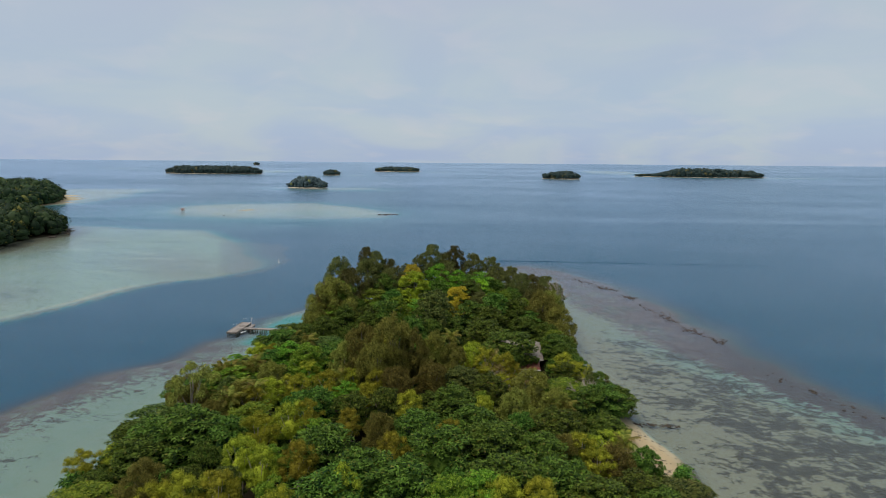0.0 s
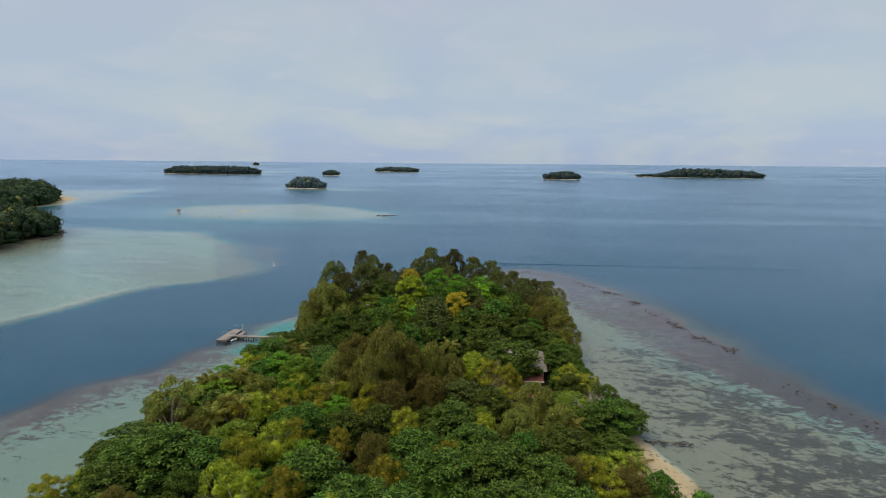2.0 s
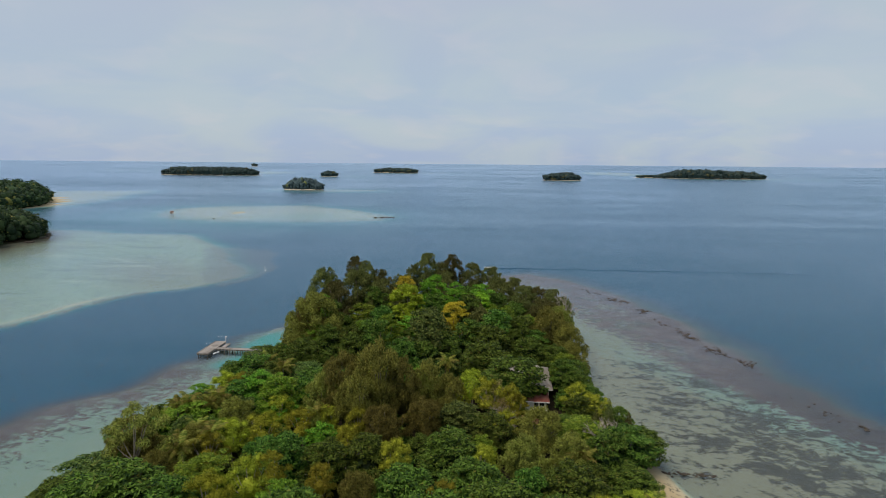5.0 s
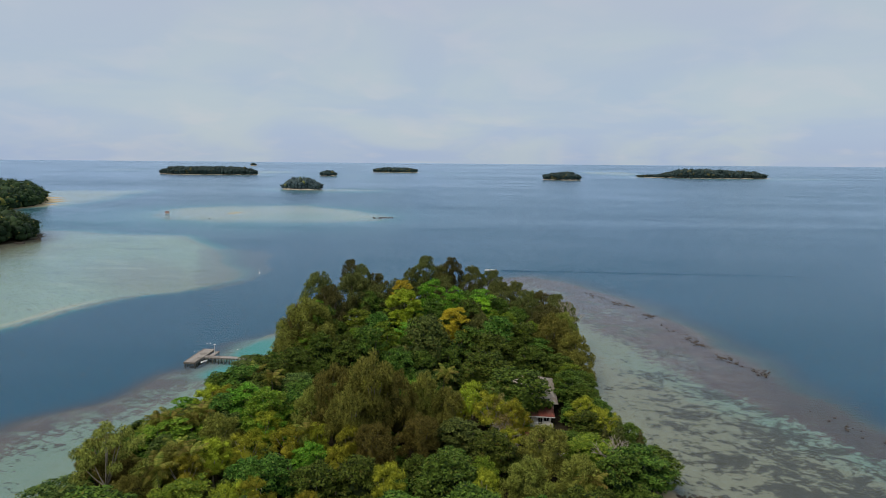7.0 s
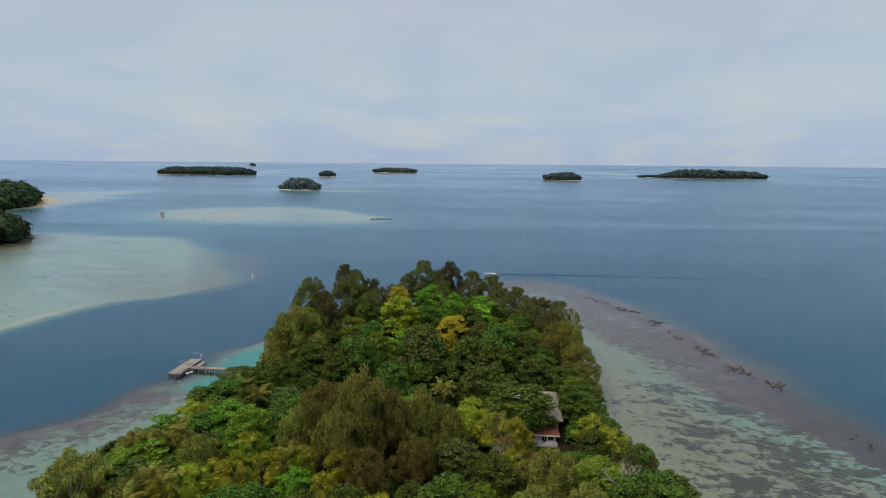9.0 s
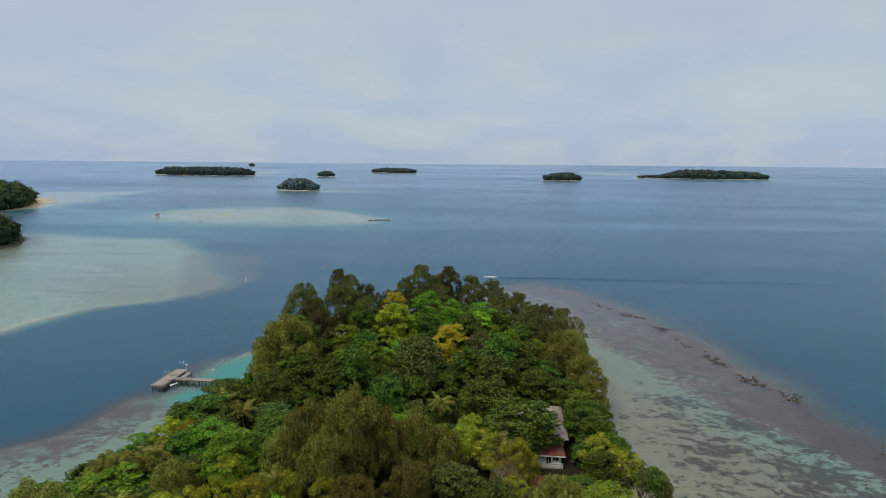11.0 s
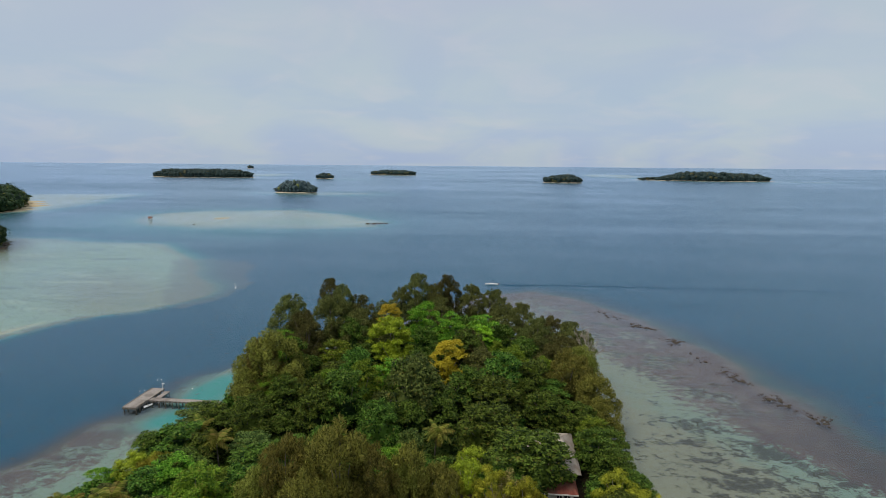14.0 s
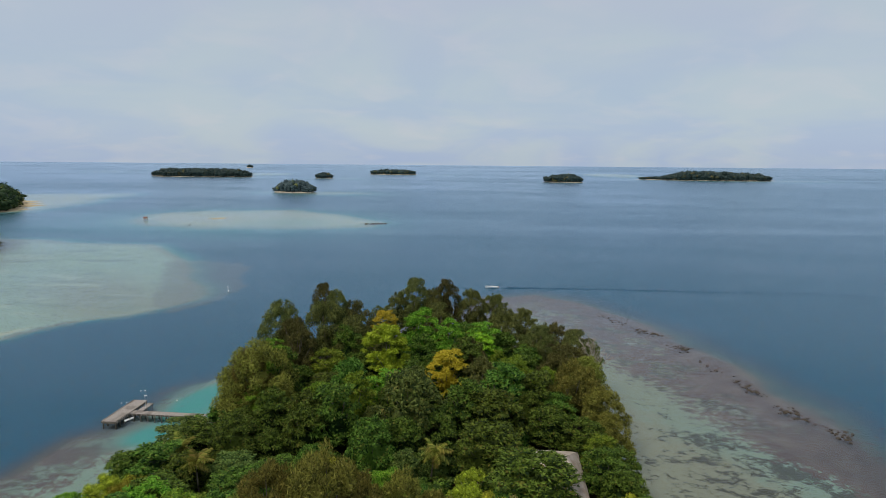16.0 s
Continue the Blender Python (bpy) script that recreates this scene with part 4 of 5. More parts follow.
# palms: a ringed trunk and single fronds
def frond_mesh(rng, length=3.6):
    pieces = []
    pts = [Vector((length * t, 0, 1.5 * t - 2.3 * t * t)) for t in np.linspace(0, 1, 9)]
    pieces.append(tube(pts, [0.05 - 0.005 * k for k in range(9)], 4))
    for k in range(24):
        t = 0.10 + 0.88 * k / 23
        p = Vector((length * t, 0, 1.5 * t - 2.3 * t * t))
        ln = 0.95 * math.sin(math.pi * (0.12 + 0.80 * t)) + 0.15
        for s in (-1, 1):
            tip = p + Vector((0.35 * ln, s * ln * 0.85, -0.62 * ln + rng.uniform(-0.25, 0.15)))
            q = p + Vector((0.10, 0, 0))
            m = (p + tip) / 2 + Vector((0.06, 0, 0.06))
            pieces.append(([p, q, m + Vector((0.065, 0, 0)), tip, m - Vector((0.045, 0, 0))], [(0, 1, 2, 4), (4, 2, 3)]))
    return mesh_of("frond", *joined(pieces), LEAF_PALM)


def palm_trunk(rng, height):
    pts, rad = [], []
    for k in range(15):
        t = k / 14
        pts.append((0.9 * t * t, 0.25 * math.sin(2 * t), height * t - 0.3))
        rad.append(0.19 - 0.08 * t + (0.018 if k % 2 else 0))
    return mesh_of("trunk", *tube(pts, rad, 8), BARK, True)


PALM_RNG = random.Random(5)
FRONDS = [frond_mesh(PALM_RNG, s) for s in (2.5, 2.9, 3.3)]
PALMS = [(-55, 168, 9.6), (-15, 175, 10.5), (-62, 176, 8.6), (-63, 149, 10), (-68, 146, 9.5), (-70, 144, 9), (-64, 146, 9),
         (-39, 142, 10), (-55, 128, 11), (-60, 132, 10), (-58, 125, 10), (15, 132, 9), (25, 117, 8), (-62, 129, 9)]


def plant_palm(x, y, top):
    z = max(ground_z(x, y), 0.2)
    ob = thing("coconut_palm", pose(x, y, z, 0, 0, PALM_RNG.uniform(0, 360)), "coconut palm with arching yellow-green fronds in the forest", "palm tree",
               group="coconut palms")
    h = top - z - 0.6
    part_mesh("trunk", palm_trunk(PALM_RNG, h), ob)
    for k in range(17):
        a = k * 137.5 + PALM_RNG.uniform(-12, 12)
        rise = 62 - 92 * k / 16 + PALM_RNG.uniform(-8, 8)
        part_mesh("frond", FRONDS[k % 3], ob, m=pose(0.9, 0.22, h - 0.35) @ pose(0, 0, 0, 0, 0, a) @ pose(0, 0, 0, PALM_RNG.uniform(-15, 15), -rise, 0))
    planted.append((x, y, 2.5, top))


for row in PALMS:
    plant_palm(*row)


def bare_tree(x, y, top, radius, seed):
    """A dead tree: branches forked three times, no leaves."""
    r = random.Random(seed)
    pieces, grown = [], []

    def limb(p, d, ln, rad, level):
        e = p + d * ln
        m = (p + e) / 2 + Vector((r.uniform(-1, 1), r.uniform(-1, 1), r.uniform(-0.3, 0.6))) * ln * 0.08
        pieces.append(tube([p, m, e], [rad, rad * 0.8, rad * 0.55], 5))
        if level:
            for _ in range(3 if level > 1 else 4):
                limb(e if r.random() < 0.6 else m, (d + Vector((r.uniform(-1, 1), r.uniform(-1, 1), r.uniform(-0.2, 0.6))) * 0.8).normalized(), ln * 0.66, rad * 0.6, level - 1)

    z = max(ground_z(x, y), 0.2)
    h = top - z
    for k in range(4):
        a = k * 1.7 + r.uniform(0, 0.8)
        pieces = []
        limb(Vector((0, 0, -0.3 if k == 0 else h * 0.25)), Vector((math.cos(a) * radius / h, math.sin(a) * radius / h, 0.8)).normalized(), h * 0.42, 0.16, 3)
        grown.append(pieces)
    ob = thing("bare_tree", pose(x, y, z), "dead leafless tree with bleached grey branches", "dead tree")
    for limb_pieces in grown:
        part_mesh("branch", mesh_of("branch", *joined(limb_pieces), BARK_PALE, True), ob)


for k, row in enumerate([(21, 144, 10, 4), (20, 223, 15, 3), (1, 152, 8, 3)]):
    bare_tree(*row, 30 + k)


# ---- pier ----
def build_pier():
    deck_z = 0.85
    pier = thing("pier", pose(-93.0, 203.9, 0, 0, 0, 0), "weathered grey timber pier on posts over turquoise shallows", "pier")
    bm = bmesh.new()
    for k in range(42):                                   # head: boards across
        y = -5.7 + k * 0.3
        box(bm, -1.85, 1.75, y, y + 0.27, deck_z - 0.07 + 0.012 * (k % 3), deck_z, 0.0)
    part("head_deck", bm, PLANK, pier, "grey weathered plank deck")
    bm = bmesh.new()
    for k in range(62):                                   # walkway: boards across
        x = 1.98 + k * 0.3
        box(bm, x, x + 0.27, -1.0, 0.7, deck_z - 0.07 + 0.012 * (k % 3), deck_z, 0.0)
    part("walkway_deck", bm, PLANK, pier, "grey weathered plank walkway")
    for y0 in (-1.7, 1.4):
        part("beam", box(bmesh.new(), y0, y0 + 0.2, -5.6, 6.7, deck_z - 0.55, deck_z - 0.08, 0.02), TIMBER, pier)
    for y0 in (-1.05, 0.8):
        part("beam", box(bmesh.new(), 1.98, 20.3, y0, y0 + 0.18, deck_z - 0.38, deck_z - 0.08, 0.02), TIMBER, pier)
    spots = [(x, -5.5 + 1.5 * k) for k in range(9) for x in (-1.6, 1.5)] + [(3.0 + 1.75 * k, y) for k in range(10) for y in (-0.95, 0.9)]
    me = mesh_of("post", *tube([(0, 0, -1.2), (0, 0, 0), (0, 0, deck_z - 0.1)], [0.17, 0.16, 0.15], 8), TIMBER, True)
    for x, y in spots:
        part_mesh("post", me, pier, m=pose(x, y, 0))
    stub = mesh_of("stub_post", *tube([(0, 0, deck_z - 0.45), (0, 0, deck_z + 0.12)], [0.13, 0.12], 6), PLANK)
    for k in range(15):
        part_mesh("stub_post", stub, pier, m=pose(2.7 + 1.18 * k, -1.12, 0))
    for k in range(9):
        part_mesh("stub_post", stub, pier, m=pose(1.86, -5.5 + 0.62 * k, 0))
    part("skirt_board", box(bmesh.new(), -1.84, 1.74, -5.86, -5.74, deck_z - 0.5, deck_z - 0.02, 0.02), TIMBER, pier, "dark wet boards under the deck edge")
    part("skirt_board", box(bmesh.new(), -1.97, -1.87, -5.8, 6.8, deck_z - 0.5, deck_z - 0.02, 0.02), TIMBER, pier)
    part("kerb_board", box(bmesh.new(), 1.62, 1.74, -5.6, -1.2, deck_z + 0.005, deck_z + 0.16, 0.02), TIMBER, pier)
    part("kerb_board", box(bmesh.new(), -1.84, -1.72, -5.6, 6.7, deck_z + 0.005, deck_z + 0.16, 0.02), PLANK, pier)
    bm = bmesh.new()                                      # lower landing on the far side
    box(bm, 2.0, 3.4, 1.5, 6.6, deck_z - 0.75, deck_z - 0.6, 0.02)
    part("lower_landing", bm, PLANK, pier)
    for x, y in ((3.2, 1.8), (3.2, 4.0), (3.2, 6.3)):
        part_mesh("landing_post", mesh_of("landing_post", *tube([(0, 0, -1.2), (0, 0, deck_z - 0.7)], [0.13, 0.12], 7), TIMBER, True), pier, m=pose(x, y, 0))
    lamp = thing("pier_lamp_post", pose(-89.9, 207.6, deck_z - 0.62), "thin white lamp post standing on the pier landing", "lamp post")
    part_mesh("pole", mesh_of("pole", *tube([(0, 0, 0), (0, 0, 3.2)], [0.06, 0.045], 8), TRIM_WHITE), lamp)
    part("lamp_head", box(bmesh.new(), -0.15, 0.55, -0.12, 0.12, 3.15, 3.3, 0.03), TRIM_WHITE, lamp)
    boat = thing("dinghy", pose(-90.0, 201.2, 0.02, 0, 0, 62), "small white dinghy moored beside the pier", "boat")
    part_mesh("hull", hull_mesh(2.2, 0.9, 0.32), boat)
    part("thwart", box(bmesh.new(), -0.1, 0.15, -0.36, 0.36, 0.2, 0.25, 0.01), PLANK, boat)


def hull_mesh(length, beam, depth):
    """An open boat hull with a pointed bow (towards +x), with thickness."""
    n = 11
    verts, faces = [], []
    for k in range(n):
        t = k / (n - 1)
        w = beam / 2 * (1 - max(0, (t - 0.35) / 0.65) ** 2.2) * (0.9 + 0.1 * t) + 0.01
        x = -length / 2 + length * t
        rise = depth * (0.75 + 0.5 * t * t)
        for sy, f in ((1, 1.0), (0.72, 0.12), (0, -0.12), (-0.72, 0.12), (-1, 1.0), (-0.9, 1.0), (-0.62, 0.28), (0, 0.12), (0.62, 0.28), (0.9, 1.0)):
            verts.append((x, w * sy, rise * f))
    for k in range(n - 1):
        for j in range(10):
            a, b = k * 10 + j, k * 10 + (j + 1) % 10
            faces.append((a, b, b + 10, a + 10))
    faces += [tuple(range(9, -1, -1)), tuple(range((n - 1) * 10, n * 10))]
    return mesh_of("hull", verts, faces, HULL)


build_pier()


# ---- house ----
def slab(pts, thick, mat, name, parent, label=""):
    """A roof plane of even thickness from its corner points."""
    a, b, c = (Vector(p) for p in pts[:3])
    n = (b - a).cross(c - a).normalized()
    if n.z < 0:
        n = -n
    lo = [Vector(p) for p in pts]
    hi = [p + n * thick for p in lo]
    k = len(pts)
    faces = [tuple(range(k - 1, -1, -1)), tuple(range(k, 2 * k))] + [(i, (i + 1) % k, (i + 1) % k + k, i + k) for i in range(k)]
    return part_mesh(name, mesh_of(name, lo + hi, faces, mat), parent, label)


def build_house():
    h = thing("house", pose(-1.0, 0, 0), "white island house with pale grey roof and rust-red porch", "house")
    g = 1.0
    part("main_wall", box(bmesh.new(), 1.5, 13.0, 172.6, 187.6, g, 4.5, 0.03), WALL_WHITE, h)
    e, zr, ze = 0.9, 7.7, 4.4
    x0, x1, y0, y1 = 1.5 - e, 13.0 + e, 171.6, 187.6 + e
    r0, r1 = (4.5, 180.0, zr), (10.6, 180.0, zr)
    slab([(x0, y0, ze), (x1, y0, ze), r1, r0], 0.12, ROOF_GREY, "front_roof", h, "pale grey weathered roof slope")
    slab([(x1, y1, ze), (x0, y1, ze), r0, r1], 0.12, ROOF_GREY, "back_roof", h)
    slab([(x1, y0, ze), (x1, y1, ze), r1], 0.12, ROOF_GREY, "side_roof", h)
    slab([(x0, y1, ze), (x0, y0, ze), r0], 0.12, ROOF_GREY, "side_roof", h)
    for k in range(24):                                   # standing battens down the front slope
        x = x0 + 0.5 + k * (x1 - x0 - 1.0) / 23
        t = 1.0 if r0[0] <= x <= r1[0] else ((x - x0) / (r0[0] - x0) if x < r0[0] else (x1 - x) / (x1 - r1[0]))
        p, q = Vector((x, y0, ze + 0.13)), Vector((x, y0 + (180 - y0) * t, ze + (zr - ze) * t + 0.13))
        part_mesh("roof_seam", mesh_of("roof_seam", *tube([p, q], [0.05, 0.05], 4), ROOF_GREY), h)
    part_mesh("ridge_cap", mesh_of("ridge_cap", *tube([(r0[0], 180, zr + 0.12), (r1[0], 180, zr + 0.12)], [0.16, 0.16], 8), ROOF_GREY), h)
    # front wing under the rust-red roof
    wing = part("wing_wall", box(bmesh.new(), 5.4, 12.0, 166.9, 172.4, g + 0.35, 3.75, 0.03), WALL_WHITE, h)
    slab([(4.7, 166.0, 3.65), (12.7, 166.0, 3.65), (11.2, 171.7, 5.2), (6.3, 171.7, 5.2)], 0.10, ROOF_RUST, "porch_roof", h, "rust-red tin porch roof")
    slab([(4.7, 172.6, 3.65), (4.7, 166.0, 3.65), (6.3, 171.7, 5.2), (6.3, 172.6, 5.2)], 0.10, ROOF_RUST, "porch_roof", h)
    slab([(12.7, 166.0, 3.65), (12.7, 172.6, 3.65), (11.2, 172.6, 5.2), (11.2, 171.7, 5.2)], 0.10, ROOF_RUST, "porch_roof", h)
    part("fascia", box(bmesh.new(), 4.65, 12.75, 165.93, 165.99, 3.52, 3.78, 0.01), TRIM_WHITE, h, "white eaves board")
    part("porch_floor", box(bmesh.new(), 5.2, 12.3, 165.4, 166.88, g + 0.3, g + 0.5, 0.02), CONCRETE, h)
    for x, w in ((6.7, 1.5), (9.5, 0.9), (10.9, 1.1)):
        tall = w < 1.0
        z0, z1 = (g + 0.52, 3.35) if tall else (g + 1.35, 3.25)
        # the door is a near-black panel on the wall, for the shade inside
        win = part("door" if tall else "window", box(bmesh.new(), x - w / 2, x + w / 2, 166.84, 166.88, z0, z1), GLASS, h, "near-black panel painted for the shade in a doorway" if tall else "dark window pane")
        for a, b, c, d in ((x - w / 2 - 0.1, x - w / 2, z0, z1), (x + w / 2, x + w / 2 + 0.1, z0, z1), (x - w / 2 - 0.1, x + w / 2 + 0.1, z1, z1 + 0.1),
                           (x - 0.03, x + 0.03, z0, z1)):
            part("frame", box(bmesh.new(), a, b, 166.78, 166.83, c, d), TRIM_WHITE, win)
    for k in range(9):
        part_mesh("rail_post", mesh_of("rail_post", *tube([(0, 0, 0), (0, 0, 0.95)], [0.06, 0.06], 6), TRIM_WHITE), h, m=pose(5.3 + k * 0.86, 165.5, g + 0.5))
    part("porch_rail", box(bmesh.new(), 5.2, 12.2, 165.45, 165.55, g + 1.40, g + 1.5, 0.01), TRIM_WHITE, h)
    part("porch_panel", box(bmesh.new(), 5.2, 12.2, 165.48, 165.52, g + 0.6, g + 1.2), WALL_WHITE, h)
    for k in range(7):
        part("stilt", box(bmesh.new(), 5.4 + k * 1.1, 5.6 + k * 1.1, 165.6, 165.8, g - 0.4, g + 0.32), TIMBER, h)
    step = thing("concrete_slab", pose(12, 152, 0.95, 0, 0, 12), "cracked pale concrete slab lying in the clearing", "slab")
    part("slab", box(bmesh.new(), -2.6, 2.6, -1.6, 1.6, 0.35, 0.6, 0.04), CONCRETE, step)
    shed = thing("rusty_roof_shed", pose(6.5, 157.5, 1.1, 0, 0, -8), "low shed with rusty tin roof in front of house", "shed")
    part("wall", box(bmesh.new(), -1.6, 1.6, -1.2, 1.2, 0, 1.7, 0.02), TIMBER, shed)
    slab([(-2.0, -1.7, 1.65), (2.0, -1.7, 1.65), (2.0, 1.7, 2.15), (-2.0, 1.7, 2.15)], 0.06, ROOF_RUST, "roof", shed)


build_house()


# ---- reef rocks, groyne and water marks ----
def rock_mesh(seed):
    r = np.random.default_rng(seed)
    k = r.uniform(0, 6, 3)
    j = 1 + 0.3 * np.sin(ICO_V[:, :1] * 3 + k[0]) * np.sin(ICO_V[:, 1:2] * 4 + k[1]) + r.uniform(-0.12, 0.12, (len(ICO_V), 1))
    return mesh_of("rock", (ICO_V * j).tolist(), ICO_F, ROCK)


ROCKS = [rock_mesh(40 + k) for k in range(4)]
rngr = random.Random(11)


def rocks_along(points, count, spread, size, label, group):
    for _ in range(count):
        k = rngr.randrange(len(points) - 1)
        a, b, t = points[k], points[k + 1], rngr.random()
        x = a[0] + (b[0] - a[0]) * t + rngr.gauss(0, spread)
        y = a[1] + (b[1] - a[1]) * t + rngr.gauss(0, spread)
        s = size * rngr.uniform(0.4, 1.4)
        ob = new("rock", ROCKS[rngr.randrange(4)])
        z = max(ground_z(x, y), -0.5 * s)
        ob.matrix_world = pose(x, y, min(z, 0.0) + 0.34 * s, 0, 0, rngr.uniform(0, 360))
        ob.scale = (s * rngr.uniform(0.8, 1.7), s, s * 0.55)
        tagged(ob, label, "rock", group)


ROCK_LABEL = "dark coral boulder lying exposed on the reef rim"
for stretch, count in (([(48, 295), (54, 287)], 22), ([(55, 277), (60, 271)], 16), ([(64, 245), (67, 235)], 14), ([(68, 227), (71, 220)], 22),
                       ([(73, 216), (78, 210)], 15), ([(38, 312), (46, 300)], 7), ([(77, 186), (92, 152)], 12), ([(60, 262), (66, 240)], 7)):
    rocks_along(stretch, int(count * 2.0), 1.25, 0.36, ROCK_LABEL, "reef rim rocks")
rocks_along([(30, 142), (36, 142.5), (43, 142)], 60, 0.35, 0.28, "dark stone of a low groyne across the reef flat", "groyne stones")
rocks_along([(30.5, 128), (33, 122)], 6, 0.6, 0.6, "dark stone at the foot of the sandy beach", "beach stones")
rocks_along([(-130, 622), (-112, 632)], 12, 1.6, 1.3, "dark rock at the end of the sand bar", "sand bar rocks")
rocks_along([(-336, 405), (-332, 425), (-350, 450)], 16, 2.0, 1.5, "dark shore rock below the wooded headland", "headland rocks")
rocks_along([(-585, 750), (-612, 786)], 8, 2.0, 1.4, "dark shore rock below the wooded headland", "headland rocks")


def marker_buoy(x, y, tall, label):
    ob = thing("marker_buoy", pose(x, y, 0), label, "buoy")
    part_mesh("float", mesh_of("float", *tube([(0, 0, -0.3), (0, 0, -0.1), (0, 0, 0.35), (0, 0, 0.45)], [0.1, 0.26, 0.26, 0.08], 10), HULL, True), ob)
    part_mesh("staff", mesh_of("staff", *tube([(0, 0, 0.3), (-0.5 * tall / 3, 0, tall)], [0.10, 0.07], 6), HULL), ob)
    return ob


marker_buoy(-128.5, 335.5, 2.3, "white marker buoy with leaning staff in deep water")
for x, y in ((-97.9, 210.1), (-96.9, 210.6), (-97.8, 218.2), (-96.8, 218.5), (-85, 213.4)):
    marker_buoy(x, y, 0.7, "small white mooring buoy floating near the pier").scale = (0.55, 0.55, 0.35)


def build_boat():
    ob = thing("motor_boat", pose(-6.6, 359.5, 0.0, 0, 0, 176), "white open motor boat under way off the reef", "boat")
    part_mesh("hull", hull_mesh(6.4, 1.9, 0.7), ob)
    part("cabin", box(bmesh.new(), -0.9, 0.6, -0.55, 0.55, 0.15, 0.85, 0.08), HULL, ob)
    part("outboard_motor", box(bmesh.new(), -3.5, -3.15, -0.2, 0.2, 0.1, 0.9, 0.06), RED_PAINT, ob)
    # the boat's wake: a long low ridge on the water
    verts, faces = [], []
    for k in range(60):
        t = k / 59
        x, y = -2.0 + 175 * t, 360.0 + 7 * math.sin(1.5 * t) + 0.5 * math.sin(9 * t)
        for dy, z in ((-1.4, 0.004), (-0.5, 0.42), (0.4, 0.30), (1.4, 0.004)):
            verts.append((x, y + dy * (0.7 + 0.5 * t), z * (1 - 0.5 * t) * (1 if k % 7 else 0.6) + 0.004))
    for k in range(59):
        for j in range(3):
            a = k * 4 + j
            faces.append((a, a + 4, a + 5, a + 1))
    tagged(new("wake", mesh_of("wake", verts, faces, WATER, True)), "long thin wake line behind the motor boat", "water", kind="structure")


build_boat()


def stilt_hut(x, y, turn):
    ob = thing("stilt_hut", pose(x, y, 0, 0, 0, turn), "small hut on stilts with orange-red roof on the sand bar", "hut")
    for a in (-2, 2):
        for b in (-1.8, 1.8):
            part_mesh("stilt", mesh_of("stilt", *tube([(a, b, -2), (a, b, 1.3)], [0.15, 0.13], 6), TIMBER), ob)
    part("floor", box(bmesh.new(), -2.8, 2.8, -2.4, 2.4, 1.3, 1.5, 0.03), PLANK, ob)
    part("wall", box(bmesh.new(), -2.0, 2.0, -1.8, 1.8, 1.5, 3.6, 0.03), TRIM_WHITE, ob)
    for s in (-1, 1):
        slab([(-2.7, s * 2.5, 3.4), (2.7, s * 2.5, 3.4), (2.2, 0, 5.0), (-2.2, 0, 5.0)], 0.1, RED_PAINT, "roof", ob, "faded orange-red roof")
    # no opening: a near-black panel stands for the dark inside the hut
    part("doorway", box(bmesh.new(), -0.5, 0.5, -1.85, -1.81, 1.5, 3.2), GLASS, ob)
    return ob


stilt_hut(-343, 616, 10).scale = (0.72, 0.72, 0.72)
rocks_along([(-284, 586), (-283, 587)], 1, 0.1, 0.7, "lone dark rock in the shallows", "sand bar rocks")


# ---- headlands and far islands ----
def small_crowns(rng, x, y, z, r, tall, count, blade):
    """Far trees: for each a crown of several unequal lumps with leaf clumps on them. Returns vertices and faces."""
    vs, fs, base = [], [], 0
    for k in range(len(x)):
        spread = [(0, 0, 0.62, 1.0), (0, 0, 0.28, 0.98)] + [(rng.uniform(-0.8, 0.8), rng.uniform(-0.8, 0.8), rng.uniform(0.50, 0.80), rng.uniform(0.40, 0.65)) for _ in range(3)]
        for dx, dy, dz, f in spread:
            j = 1 + rng.uniform(-0.22, 0.22, (len(CLUMP_V), 1))
            sc = np.array([r[k] * f, r[k] * f, tall[k] * (0.36 if f == 1.0 else 0.30 if f == 0.98 else 0.17)])
            c = np.array([x[k] + dx * r[k], y[k] + dy * r[k], z[k] + tall[k] * dz])
            vs.append(c + CLUMP_V * j * sc * 0.85)
            fs += [tuple(i + base for i in q) for q in CLUMP_F]
            base += len(CLUMP_V)
            m = max(6, int(count * f * 0.36))
            n = sphere_points(rng, m, -0.5)
            v, g = leaves(rng, c + n * sc * rng.uniform(0.80, 1.15, (m, 1)), n, blade * r[k], blade * 0.6 * r[k], 0.4, 0.1)
            vs.append(v)
            fs += [tuple(q) for q in (g + base).tolist()]
            base += len(v)
    return np.concatenate(vs).tolist(), fs


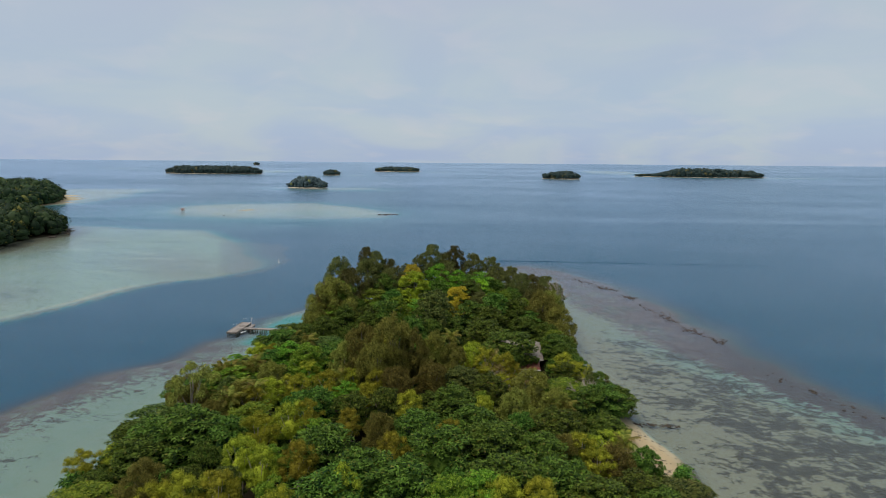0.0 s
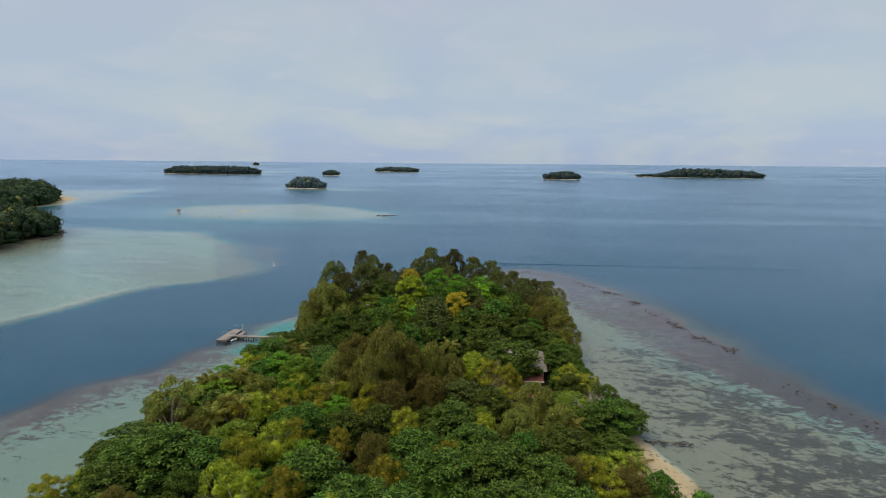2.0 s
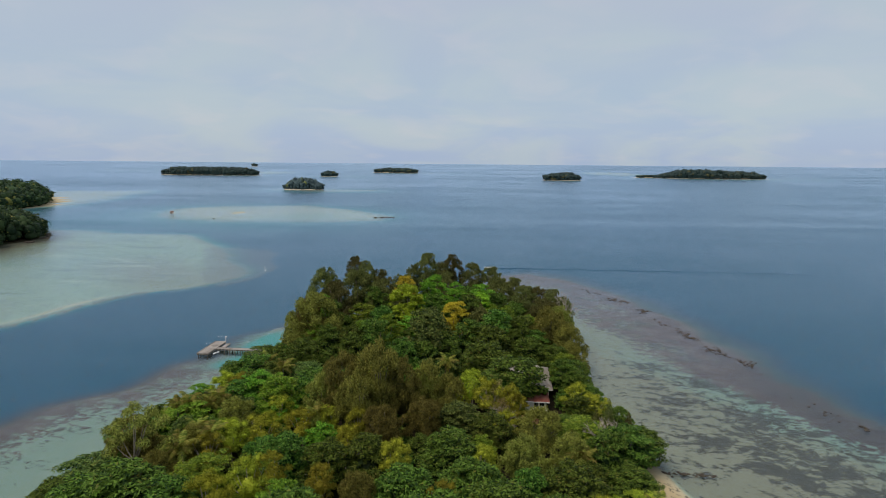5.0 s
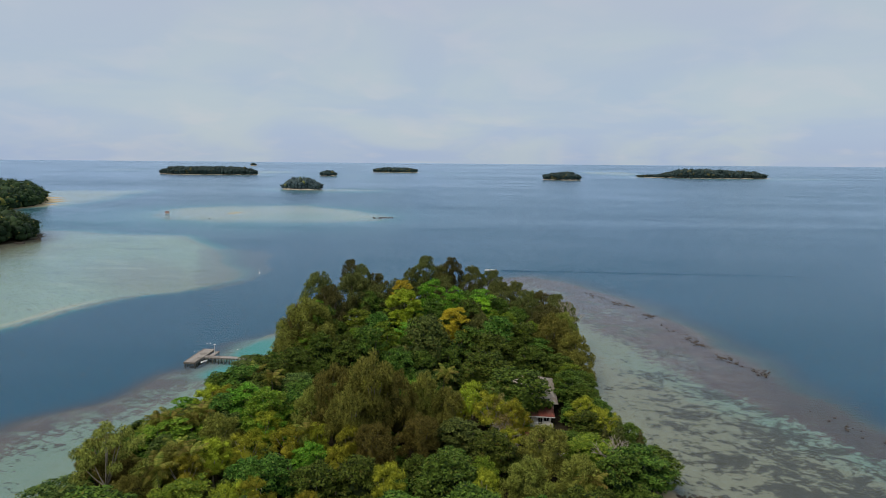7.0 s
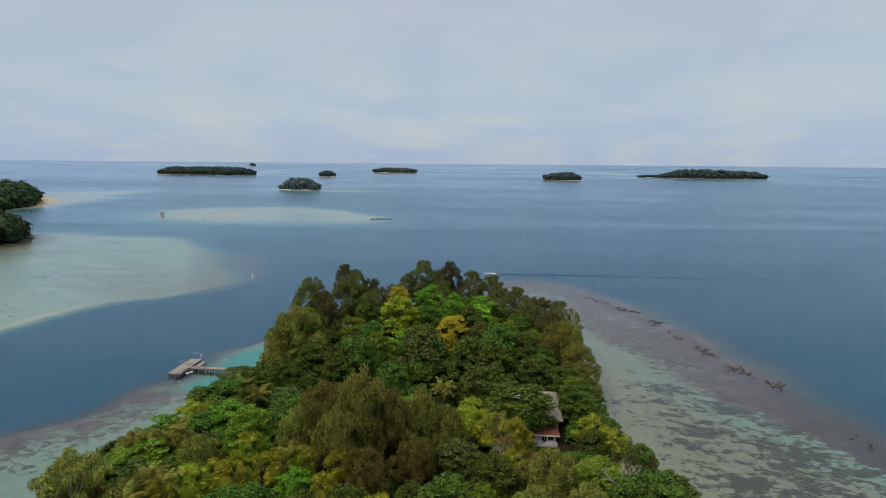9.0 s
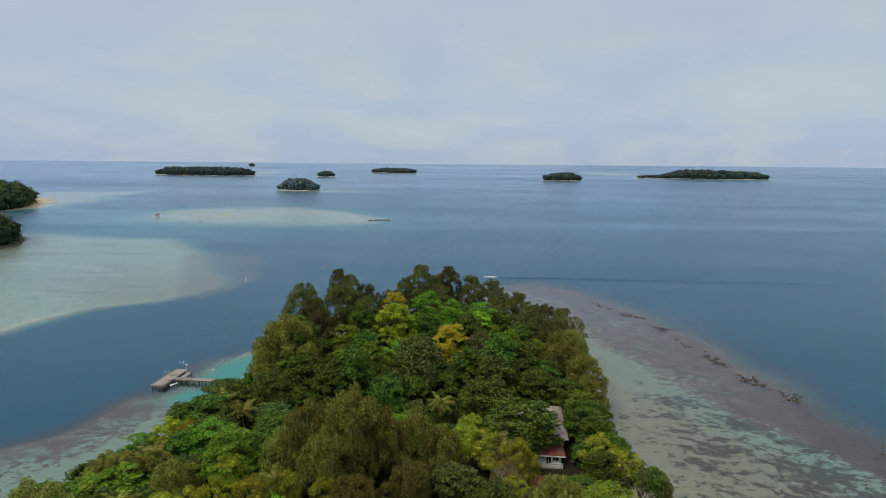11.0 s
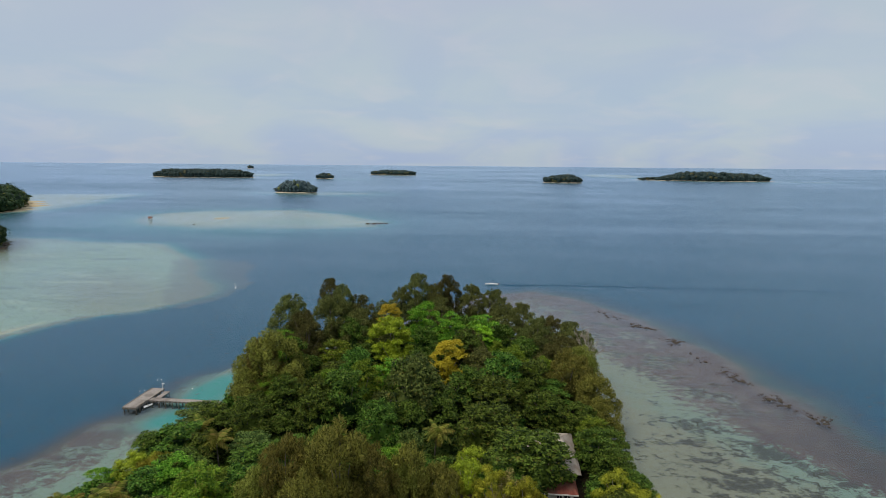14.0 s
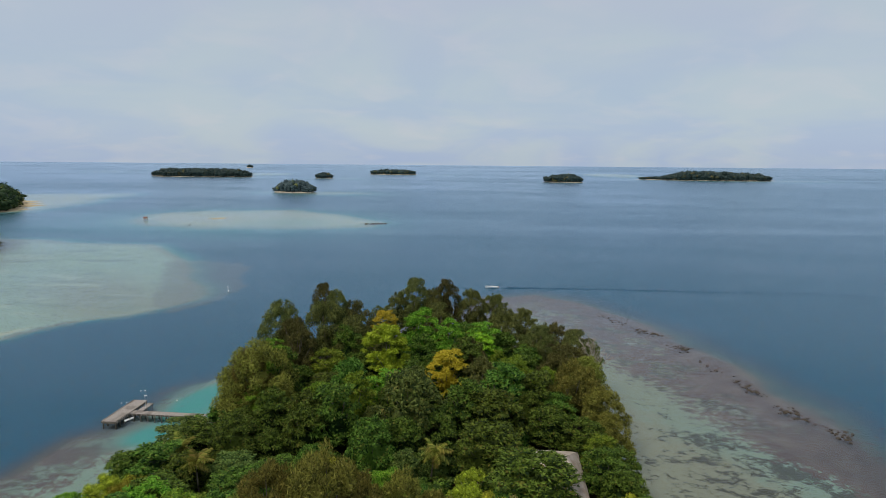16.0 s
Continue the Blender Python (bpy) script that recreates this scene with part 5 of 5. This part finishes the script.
def woods_on(name, inside, box_, spacing, top, seed, label, count=44, ground_of=None, mat=LEAF_FAR_HAZED, blade=0.42, profile=None):
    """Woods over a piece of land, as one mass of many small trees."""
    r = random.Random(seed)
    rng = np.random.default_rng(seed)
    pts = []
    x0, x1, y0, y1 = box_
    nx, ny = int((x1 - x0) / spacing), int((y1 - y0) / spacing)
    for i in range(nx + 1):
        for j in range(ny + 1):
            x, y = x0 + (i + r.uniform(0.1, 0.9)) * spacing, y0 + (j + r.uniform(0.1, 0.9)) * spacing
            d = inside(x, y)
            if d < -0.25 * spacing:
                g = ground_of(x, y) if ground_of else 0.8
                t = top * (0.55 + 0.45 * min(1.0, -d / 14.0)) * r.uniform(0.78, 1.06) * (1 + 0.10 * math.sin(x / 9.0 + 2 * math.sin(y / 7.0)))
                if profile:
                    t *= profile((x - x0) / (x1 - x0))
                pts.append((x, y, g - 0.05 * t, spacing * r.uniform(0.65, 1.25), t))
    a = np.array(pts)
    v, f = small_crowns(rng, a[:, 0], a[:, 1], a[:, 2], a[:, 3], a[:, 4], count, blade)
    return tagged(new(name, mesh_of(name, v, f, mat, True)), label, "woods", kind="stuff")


def far_island(cx, cy, rx, ry, top, seed, spacing, label, profile=None):
    """A far island: a low sandy mound under woods."""
    rng = np.random.default_rng(seed)
    verts, faces = [(cx, cy, 1.6)], []
    n = 40
    for ring, (f, z) in enumerate(((0.7, 1.5), (0.88, 1.0), (0.96, 0.3), (1.02, -1.2))):
        for k in range(n):
            a = 2 * math.pi * k / n
            w = 1 + 0.08 * math.sin(3 * a + seed) + 0.05 * math.sin(7 * a + 2 * seed)
            verts.append((cx + rx * f * w * math.cos(a), cy + ry * f * w * math.sin(a), z))
    faces += [(0, 1 + k, 1 + (k + 1) % n) for k in range(n)]
    for ring in range(3):
        o = 1 + ring * n
        faces += [(o + k, o + n + k, o + n + (k + 1) % n, o + (k + 1) % n) for k in range(n)]
    tagged(new("island_ground", mesh_of("island_ground", verts, faces, SAND, True)), "pale sandy shore of a low far island", "island", kind="structure")

    def inside(x, y):
        a = math.atan2((y - cy) / ry, (x - cx) / rx)
        w = 1 + 0.08 * math.sin(3 * a + seed) + 0.05 * math.sin(7 * a + 2 * seed)
        return (math.hypot((x - cx) / rx, (y - cy) / ry) / w - 0.965) * min(rx, ry)

    # default leaf colour, with the haze of distance painted in
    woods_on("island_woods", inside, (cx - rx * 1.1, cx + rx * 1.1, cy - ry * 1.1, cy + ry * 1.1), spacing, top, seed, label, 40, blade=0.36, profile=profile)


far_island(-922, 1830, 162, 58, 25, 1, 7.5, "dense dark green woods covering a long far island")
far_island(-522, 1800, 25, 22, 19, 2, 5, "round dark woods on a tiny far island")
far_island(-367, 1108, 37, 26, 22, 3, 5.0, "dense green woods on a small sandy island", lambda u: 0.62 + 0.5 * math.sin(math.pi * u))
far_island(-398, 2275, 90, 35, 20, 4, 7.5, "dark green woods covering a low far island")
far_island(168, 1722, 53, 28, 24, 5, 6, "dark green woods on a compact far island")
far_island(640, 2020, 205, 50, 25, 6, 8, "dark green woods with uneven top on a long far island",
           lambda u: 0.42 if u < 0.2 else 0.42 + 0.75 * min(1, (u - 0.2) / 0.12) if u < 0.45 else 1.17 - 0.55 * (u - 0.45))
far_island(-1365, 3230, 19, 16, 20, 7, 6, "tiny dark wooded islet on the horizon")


def land_of(poly, margin=0.0):
    return lambda x, y: float(inside_distance(np.array([float(x)]), np.array([float(y)]), poly)[0]) + margin


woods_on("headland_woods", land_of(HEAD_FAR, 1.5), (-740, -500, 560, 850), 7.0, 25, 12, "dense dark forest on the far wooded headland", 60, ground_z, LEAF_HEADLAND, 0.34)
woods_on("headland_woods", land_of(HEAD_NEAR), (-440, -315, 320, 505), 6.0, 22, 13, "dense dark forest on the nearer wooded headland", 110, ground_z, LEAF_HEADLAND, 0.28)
